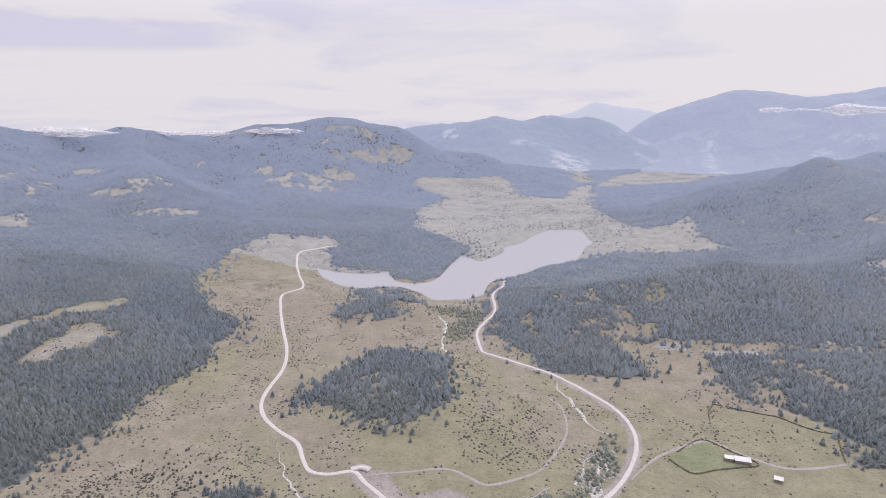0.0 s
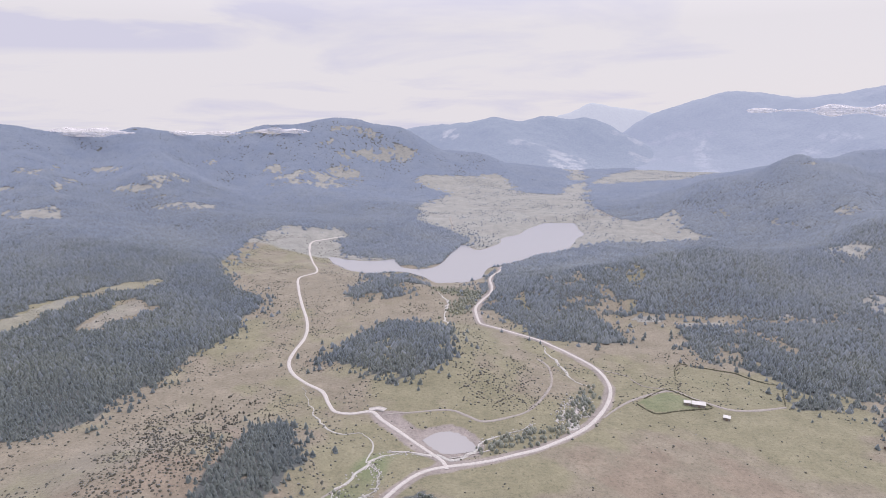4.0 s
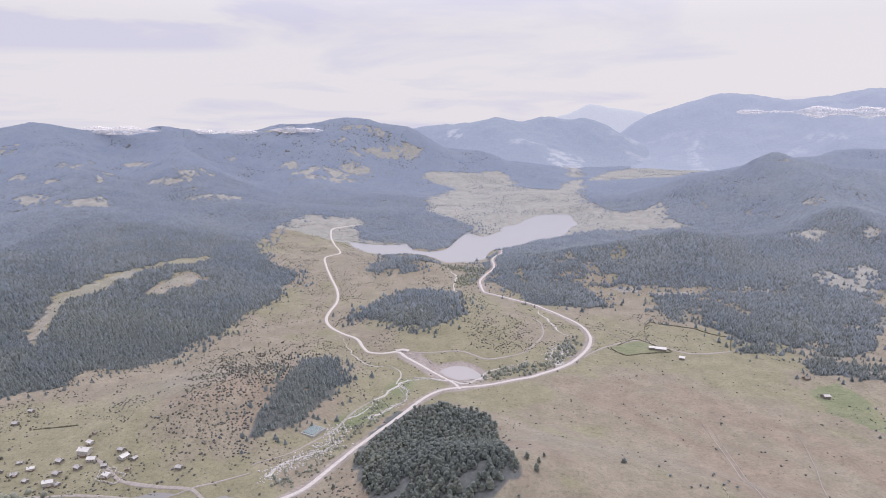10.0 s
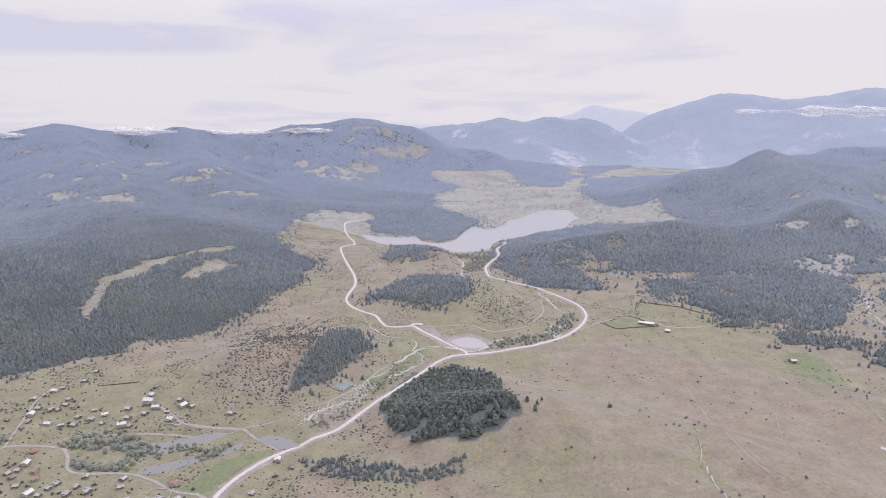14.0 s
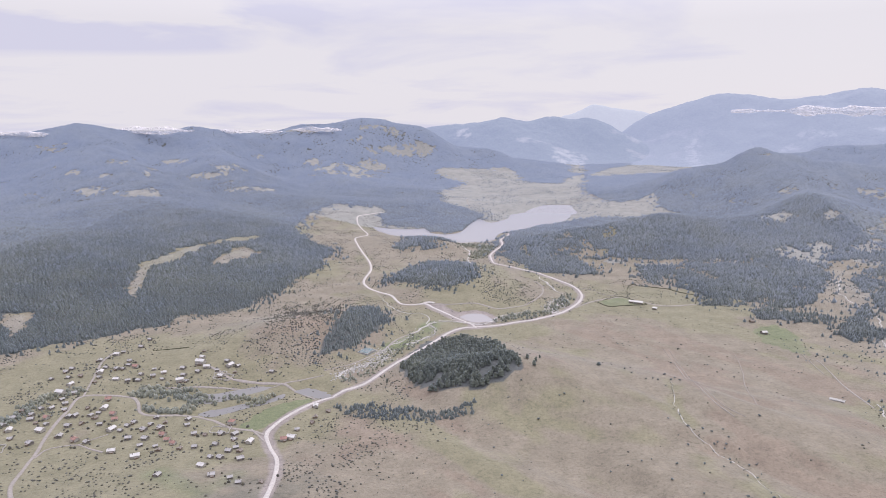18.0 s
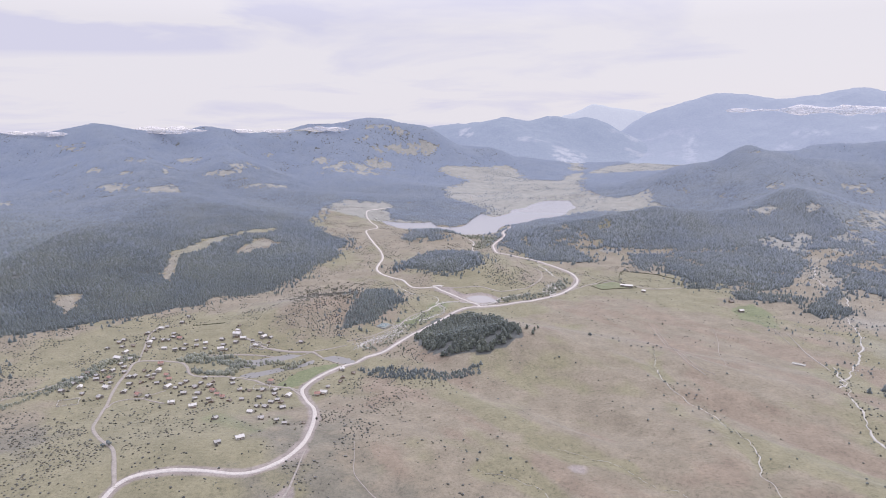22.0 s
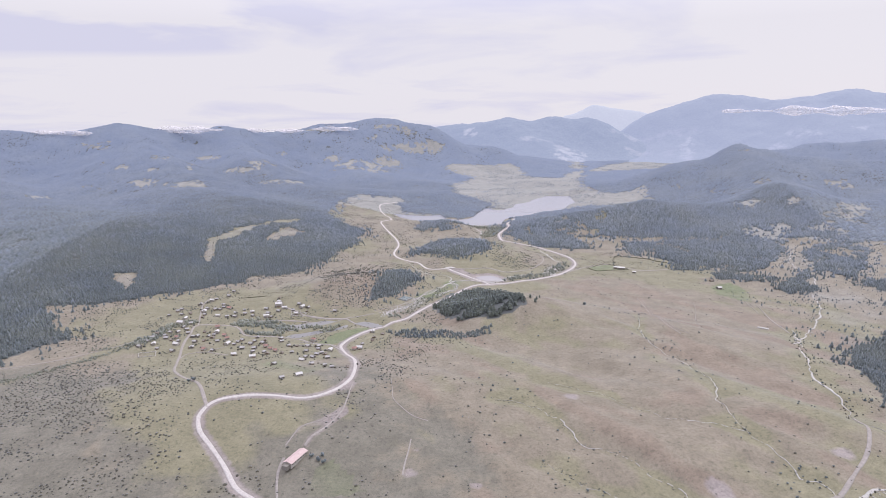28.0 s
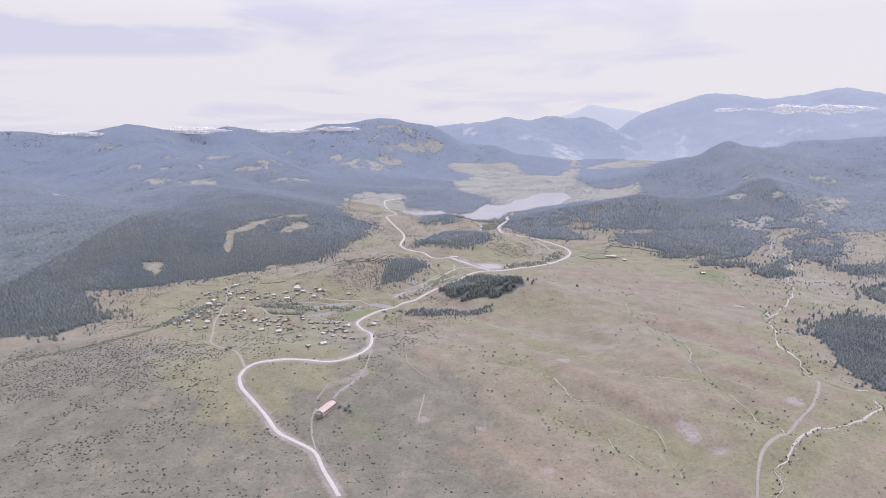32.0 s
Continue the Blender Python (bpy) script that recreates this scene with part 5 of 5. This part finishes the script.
# ---- field trees ----
def field_bush(seed):
    rng = random.Random(seed)
    root = tagged(new("field_tree"), "small round dark tree standing alone in the pasture", "tree", "lone trees on the pasture")
    bm = bmesh.new()
    for k in range(5):
        a = k * 1.2566
        bm.verts.new((0.16 * math.cos(a), 0.16 * math.sin(a), -0.5))
        bm.verts.new((0.1 * math.cos(a), 0.1 * math.sin(a), 1.6))
    bm.verts.ensure_lookup_table()
    for k in range(5):
        bm.faces.new((bm.verts[2 * k], bm.verts[(2 * k + 2) % 10], bm.verts[(2 * k + 3) % 10], bm.verts[2 * k + 1]))
    part("trunk", bm, BARK, root)
    bm = bmesh.new()
    for _ in range(9):
        cx, cy, cz, r = rng.uniform(-0.9, 0.9), rng.uniform(-0.9, 0.9), rng.uniform(0.8, 2.4), rng.uniform(0.5, 0.95)
        made = bmesh.ops.create_icosphere(bm, subdivisions=1, radius=r)["verts"]
        for v in made:
            v.co = Vector((v.co.x * rng.uniform(0.8, 1.25) + cx, v.co.y * rng.uniform(0.8, 1.25) + cy, v.co.z * rng.uniform(0.7, 1.1) + cz))
    part("crown", bm, PINE, root)
    return root


bushes = [field_bush(400 + k) for k in range(4)]
br = random.Random(410)
spots = [(-319, -65), (-316, -69), (-321, -69), (-166, -203), (-161, -206), (-163, -198), (-172, -199), (125, 192)]
while len(spots) < 190:
    x, y = br.uniform(-60, 420), br.uniform(-330, 330)
    if br.random() < 0.65:
        x, y = br.choice(RILL_LONG + RILL_FRONT + RILL_MAIN + RILL_SIDE + STREAM_UPPER)
        x, y = x + br.gauss(0, 14), y + br.gauss(0, 14)
    if ground_z(np.array([x]), np.array([y]))[0] > -5 and vnoise(np.array([x]), np.array([y]), 60, 411)[0] > br.uniform(-0.5, 0.8) and not inside(np.array([x]), np.array([y]), CLUMP_KNOLL)[0] and off_edge(np.array([x]), np.array([y]), TRACK_EAST)[0] > 6:
        spots.append((x, y))
for n, (x, y) in enumerate(spots):
    s = br.uniform(0.35, 0.8) if n > 7 else 1.3
    m = pose(x, y, on_ground(x, y), 0, 0, br.uniform(0, 360)) @ Matrix.Diagonal((s, s, s, 1))
    if n < 4:
        bushes[n].matrix_basis = m
    else:
        copy_thing(bushes[n % 4], pose(0, 0, 0)).matrix_basis = m


# ---- village ----
def house(wide, deep, eave, rise, roof_mat, wall_mat, label, hipped=False, storeys=1):
    """A house with its gable along x: stone base, walls, roof, ridge, chimney, door and windows."""
    root = tagged(new("village_house"), label, "house", "houses of the highland village")
    w, d = wide / 2, deep / 2
    bm = bmesh.new()
    box(bm, -w - 0.12, w + 0.12, -d - 0.12, d + 0.12, -1.5, 0.5)
    part("stone_base", bm, RUBBLE, root)
    bm = bmesh.new()
    prism(bm, [(-d, 0.45), (d, 0.45), (d, eave), (0, eave + (0 if hipped else rise)), (-d, eave)], -w, w)
    walls = part("wall", bm, wall_mat, root)
    bm = bmesh.new()
    o, t = 0.45, 0.14
    if hipped:
        low = [bm.verts.new(p) for p in ((-w - o, -d - o, eave - 0.1), (w + o, -d - o, eave - 0.1), (w + o, d + o, eave - 0.1), (-w - o, d + o, eave - 0.1))]
        top = [bm.verts.new((x, 0, eave + rise)) for x in (-w * 0.35, w * 0.35)]
        for f in ((low[0], low[1], top[1], top[0]), (low[1], low[2], top[1]), (low[2], low[3], top[0], top[1]), (low[3], low[0], top[0]), (low[3], low[2], low[1], low[0])):
            bm.faces.new(f)
    else:
        k = rise / d
        for s in (-1, 1):
            edge = [(0, eave + rise + 0.02), (s * (d + o), eave - o * k + 0.02), (s * (d + o), eave - o * k + t), (0, eave + rise + t)]
            prism(bm, edge, -w - o, w + o)
    roof = part("roof", bm, roof_mat, root)
    bm = bmesh.new()
    r = w * 0.35 if hipped else w + o
    box(bm, -r, r, -0.14, 0.14, eave + rise + t - 0.02, eave + rise + t + 0.08)
    part("ridge_cap", bm, roof_mat, roof)
    bm = bmesh.new()
    box(bm, w * 0.4, w * 0.4 + 0.6, d * 0.25, d * 0.25 + 0.6, eave + rise * 0.4, eave + rise + 0.8)
    part("chimney", bm, RUBBLE, root)
    bm = bmesh.new()
    prism(bm, [(d - 0.1, -1.2), (d + 2.2, -1.2), (d + 2.2, 1.7), (d - 0.1, 2.3)], -w * 0.7, w * 0.2)
    lean = part("lean_to", bm, TIMBER, root, "dark timber lean-to")
    bm = bmesh.new()
    prism(bm, [(d + 0.02, 2.34), (d + 2.5, 1.68), (d + 2.5, 1.78), (d + 0.02, 2.44)], -w * 0.7 - 0.2, w * 0.2 + 0.2)
    part("lean_to_roof", bm, RUST, lean)
    bm = bmesh.new()
    box(bm, -0.5, 0.5, -d - 0.06, -d + 0.05, 0.5, 2.5)
    part("door", bm, TIMBER, root)
    for floor in range(storeys):
        z = 1.3 + 2.6 * floor
        for x in (-w * 0.62, w * 0.62):
            bm = bmesh.new()
            box(bm, x - 0.55, x + 0.55, -d - 0.05, -d + 0.05, z, z + 1.2)
            frame_ob = part("window", bm, PLASTER, root)
            bm = bmesh.new()
            box(bm, x - 0.42, x + 0.42, -d - 0.065, -d, z + 0.12, z + 1.08)
            part("pane", bm, PANE, frame_ob)
    return root


KINDS = {
    "g": lambda: house(6.6, 5.8, 2.7, 1.3, TIN, SHADED_WALL, "small grey boarded house with a pale tin roof"),
    "w": lambda: house(9.0, 7.0, 3.2, 1.6, WHITE_TIN, PLASTER, "plastered house with a bright white metal roof"),
    "b": lambda: house(12.5, 8.5, 5.4, 2.2, WHITE_TIN, PLASTER, "large two-storey house with a white metal roof", storeys=2),
    "r": lambda: house(7.4, 6.0, 3.0, 1.8, RED, PLASTER, "small house with a faded red tiled roof"),
    "d": lambda: house(5.2, 4.4, 2.3, 1.2, RUST, TIMBER, "weathered timber shed with a dull brown roof"),
    "v": lambda: house(9.0, 8.0, 5.6, 2.6, RED, PLASTER, "white two-storey villa with a red hipped roof", True, 2),
}
models = {}
hr = random.Random(500)


def settle(kind, x, y, turn, size=1.0):
    m = pose(x, y, on_ground(x, y) + 0.2, 0, 0, turn) @ Matrix.Diagonal((size, size, size, 1))
    if kind not in models:
        models[kind] = KINDS[kind]()
        models[kind].matrix_basis = m
        return models[kind]
    made = copy_thing(models[kind], pose(0, 0, 0))
    made.matrix_basis = m
    return made


for lots in (LOTS_UP, LOTS_LOW, LOTS_MID, LOTS_ROADSIDE):
    for kind, places in lots.items():
        for x, y in places:
            settle(kind, x, y, hr.choice((-20, 10, 25, 70, 100, 160, 200, 340)) + hr.uniform(-12, 12), hr.uniform(0.58, 0.8))
for (x, y), kind in zip(HUTS_EAST, ("d", "g")):
    settle(kind, x, y, hr.uniform(-15, 15))


def barn():
    """The long farm building with a pink roof."""
    root = tagged(new("barn"), "long low barn with a faded pink metal roof", "barn")
    w, d, eave, rise = 11.0, 3.7, 3.0, 1.4
    bm = bmesh.new()
    prism(bm, [(-d, -1.2), (d, -1.2), (d, eave), (0, eave + rise), (-d, eave)], -w, w)
    part("wall", bm, PLASTER, root)
    bm = bmesh.new()
    for k in range(13):
        x0 = -w - 0.4 + k * (2 * w + 0.8) / 13
        for s in (-1, 1):
            prism(bm, [(0, eave + rise + 0.02), (s * (d + 0.5), eave - 0.18), (s * (d + 0.5), eave - 0.04), (0, eave + rise + 0.16)], x0 + 0.02, x0 + (2 * w + 0.8) / 13 - 0.02)
    part("roof", bm, PINK, root)
    bm = bmesh.new()
    box(bm, -w - 0.08, -w + 0.05, -1.4, 1.4, 0, 2.6)
    part("gate", bm, TIMBER, root)
    for k in range(6):
        bm = bmesh.new()
        x = -w + 2.0 + k * 3.6
        box(bm, x - 0.6, x + 0.6, -d - 0.06, -d + 0.04, 1.3, 2.1)
        part("window", bm, PANE, root)
    bm = bmesh.new()
    box(bm, -w - 4.2, -w - 0.1, -2.6, 2.2, -1.0, 2.4)
    part("annex", bm, RUBBLE, root)
    (ax, ay), (bx, by) = BARN
    root.matrix_basis = pose((ax + bx) / 2, (ay + by) / 2, on_ground((ax + bx) / 2, (ay + by) / 2) + 0.3, 0, 0, math.degrees(math.atan2(by - ay, bx - ax)))


barn()


def sheep_shed(x, y, turn, w, d):
    root = tagged(new("sheep_shed"), "low sheep shed with a flat white tin roof", "shed")
    bm = bmesh.new()
    box(bm, -w, w, -d, d, -1.0, 2.6)
    part("wall", bm, RUBBLE, root)
    bm = bmesh.new()
    prism(bm, [(-d - 0.4, 2.62), (d + 0.4, 3.3), (d + 0.4, 3.42), (-d - 0.4, 2.74)], -w - 0.4, w + 0.4)
    part("roof", bm, WHITE_TIN, root)
    bm = bmesh.new()
    box(bm, -0.9, 0.9, -d - 0.06, -d + 0.04, 0, 2.1)
    part("door", bm, TIMBER, root)
    root.matrix_basis = pose(x, y, on_ground(x, y) + 0.2, 0, 0, turn)


sheep_shed(*SHED_ROOFS[0], -18, 6.0, 3.2)
sheep_shed(*SHED_ROOFS[1], -18, 3.2, 2.2)
sheep_shed(*SHED_ROOFS[2], -30, 3.0, 2.2)


def stone_wall(name, line, high, thick, mat, label, category, seed):
    """A dry wall of single rough stones along a line."""
    r = random.Random(seed)
    p = smooth_line(line, 1.5)
    v, f = [], []
    cube = np.array([(x, y, z) for z in (0, 1) for x, y in ((-0.5, -0.5), (0.5, -0.5), (0.5, 0.5), (-0.5, 0.5))])
    sides = np.array([(3, 2, 1, 0), (4, 5, 6, 7), (0, 1, 5, 4), (1, 2, 6, 5), (2, 3, 7, 6), (3, 0, 4, 7)])
    for (ax, ay), (bx, by) in zip(p, p[1:]):
        if r.random() < 0.06:
            continue
        a = math.atan2(by - ay, bx - ax)
        c, s = math.cos(a), math.sin(a)
        q = cube * (1.7, thick * r.uniform(0.7, 1.3), high * r.uniform(0.6, 1.25) + 0.8) * (1 + 0.1 * r.uniform(-1, 1))
        q = q + np.array([[r.uniform(-0.15, 0.15) for _ in range(3)] for _ in range(8)])
        x, y = (ax + bx) / 2, (ay + by) / 2
        z = on_ground(x, y) - 0.8
        f.append(sides + len(v) * 8)
        v.append(np.column_stack([q[:, 0] * c - q[:, 1] * s + x, q[:, 0] * s + q[:, 1] * c + y, q[:, 2] + z]))
    return tagged(new(name, mesh_of(name, np.vstack(v), np.vstack(f), mat)), label, category)


for k, line in enumerate((WALL_FIELD, WALL_PASTURE, WALL_SIDE, WALL_SLOPE)):
    stone_wall("field_wall", line, 1.1, 0.8, MOSSY, "dark mossy dry-stone field wall", "stone wall", 600 + k)


def pen(x, y, w, d, turn, seed):
    c, s = math.cos(radians(turn)), math.sin(radians(turn))
    ring = [(x + a * w * c - b * d * s, y + a * w * s + b * d * c) for a, b in ((-1, -1), (0, -1), (1, -1), (1, 0), (1, 1), (0, 1), (-1, 1), (-1, 0), (-1, -1))]
    stone_wall("yard_wall", ring, 1.1, 0.5, PLASTER, "whitewashed wall round a village yard", "yard wall", seed)


pen(-417, 46, 9, 7, 20, 610)
pen(-273, 199, 9, 6, -15, 611)
pen(-278, 204, 6, 5, 10, 612)
pen(-238, 86, 8, 7, 5, 613)


def fish_basins():
    """Concrete raceways of a small fish farm."""
    root = tagged(new("fish_basins"), "grey concrete fish-farm basins with narrow water channels", "fish farm")
    n, long, gap = 7, 15.0, 1.7
    bm = bmesh.new()
    box(bm, -1.0, n * gap + 1.0, -1.0, long + 1.0, -2.5, 0.25)
    part("slab", bm, CONCRETE, root)
    for k in range(n + 1):
        bm = bmesh.new()
        box(bm, k * gap - 0.12, k * gap + 0.12, 0, long, 0.25, 0.95)
        part("divider", bm, CONCRETE, root)
    for k in range(n):
        bm = bmesh.new()
        box(bm, k * gap + 0.13, (k + 1) * gap - 0.13, 0.2, long - 0.2, 0.26, 0.75)
        part("channel_water", bm, BASIN_WATER, root, "still green-grey water")
    x, y = FISH_BASINS[0]
    root.matrix_basis = pose(x - 4, y - 8, on_ground(x, y) + 0.4, 0, 0, -28)


fish_basins()


def stones(line, count, wide, size, seed, label):
    """Loose white stones along a stream."""
    p = smooth_line(line, 2.0)
    r = np.random.default_rng(seed)
    q = p[r.integers(0, len(p), count)] + r.normal(0, wide, (count, 2))
    s = size * r.uniform(0.3, 1.4, count) ** 1.5
    return scatter("stream_stones", STONE, q[:, 0], q[:, 1], s * 0.7, s * 1.5, 1, 5, label, "stones", seed, 0.15, dome)


for k, (line, count, wide, size) in enumerate(((STREAM_CULVERT, 420, 2.5, 0.9), (STREAM_SPREAD, 800, 6.0, 1.1), (STREAM_BRAID, 240, 2.5, 1.0), (STREAM_EAST, 220, 2.0, 0.8), (STREAM_MARSH, 160, 5.0, 1.2), (MARSH_STONES, 150, 4.0, 1.4), (STREAM_NORTH, 200, 3.5, 1.0))):
    stones(line, count, wide, size, 700 + k, "bleached white stones strewn along the stream")


# Garden bushes round the village houses.
yards = [p for lots in (LOTS_UP, LOTS_LOW, LOTS_MID) for places in lots.values() for p in places]
yr = np.random.default_rng(760)
yq = np.array(yards, float)[yr.integers(0, len(yards), 260)] + yr.normal(0, 7, (260, 2))
far_enough = (np.hypot(yq[:, None, 0] - np.array(yards)[None, :, 0], yq[:, None, 1] - np.array(yards)[None, :, 1]).min(1) > 4.2) & (off_edge(yq[:, 0], yq[:, 1], ROAD_VILLAGE) > 4)
yq = yq[far_enough]
ys_ = yr.uniform(0.5, 1.3, len(yq))
scatter("garden_bushes", SHRUB, yq[:, 0], yq[:, 1], 2.0 * ys_, 2.4 * ys_, 2, 7, "dark garden bushes between the village houses", "bushes", 761, 0.2, dome)


# ---- clouds on the ridges ----
def cloud(x, y, z, long, high, seed):
    """A torn bank of cloud lying along a ridge, thick in some places and worn thin in others."""
    bm = bmesh.new()
    for v in bmesh.ops.create_icosphere(bm, subdivisions=5, radius=1.0)["verts"]:
        at = Vector((v.co.x * long / 45, v.co.y * 2, v.co.z * 2 + seed * 7.7))
        heap = 0.62 + 0.75 * noise.noise(Vector((v.co.x * long / 90, seed * 3.3, 0.5)))
        d = 1 + 0.45 * noise.noise(at) + 0.28 * noise.noise(at * 2.3) + 0.16 * noise.noise(at * 5.1)
        k = max(0.12, heap) * d * high
        v.co = Vector((x + v.co.x * long + 14 * noise.noise(at * 1.3), y + v.co.y * k * 1.4 - 0.12 * v.co.x * long, z + v.co.z * k))
    ob = part("cloud", bm, CLOUD)
    ob.data.polygons.foreach_set("use_smooth", np.ones(len(ob.data.polygons), bool))
    return tagged(ob, "torn white cloud clinging to the mountain ridge", "cloud", kind="structure")


for spot in ((1820, 2720, 284, 330, 24, 1), (2380, 2560, 292, 260, 34, 3), (1420, 2780, 283, 70, 11, 2), (-1180, 2130, 208, 170, 17, 4), (-860, 2290, 200, 150, 15, 5), (-1620, 1970, 200, 130, 17, 6), (-600, 2420, 204, 110, 12, 7)):
    cloud(*spot)
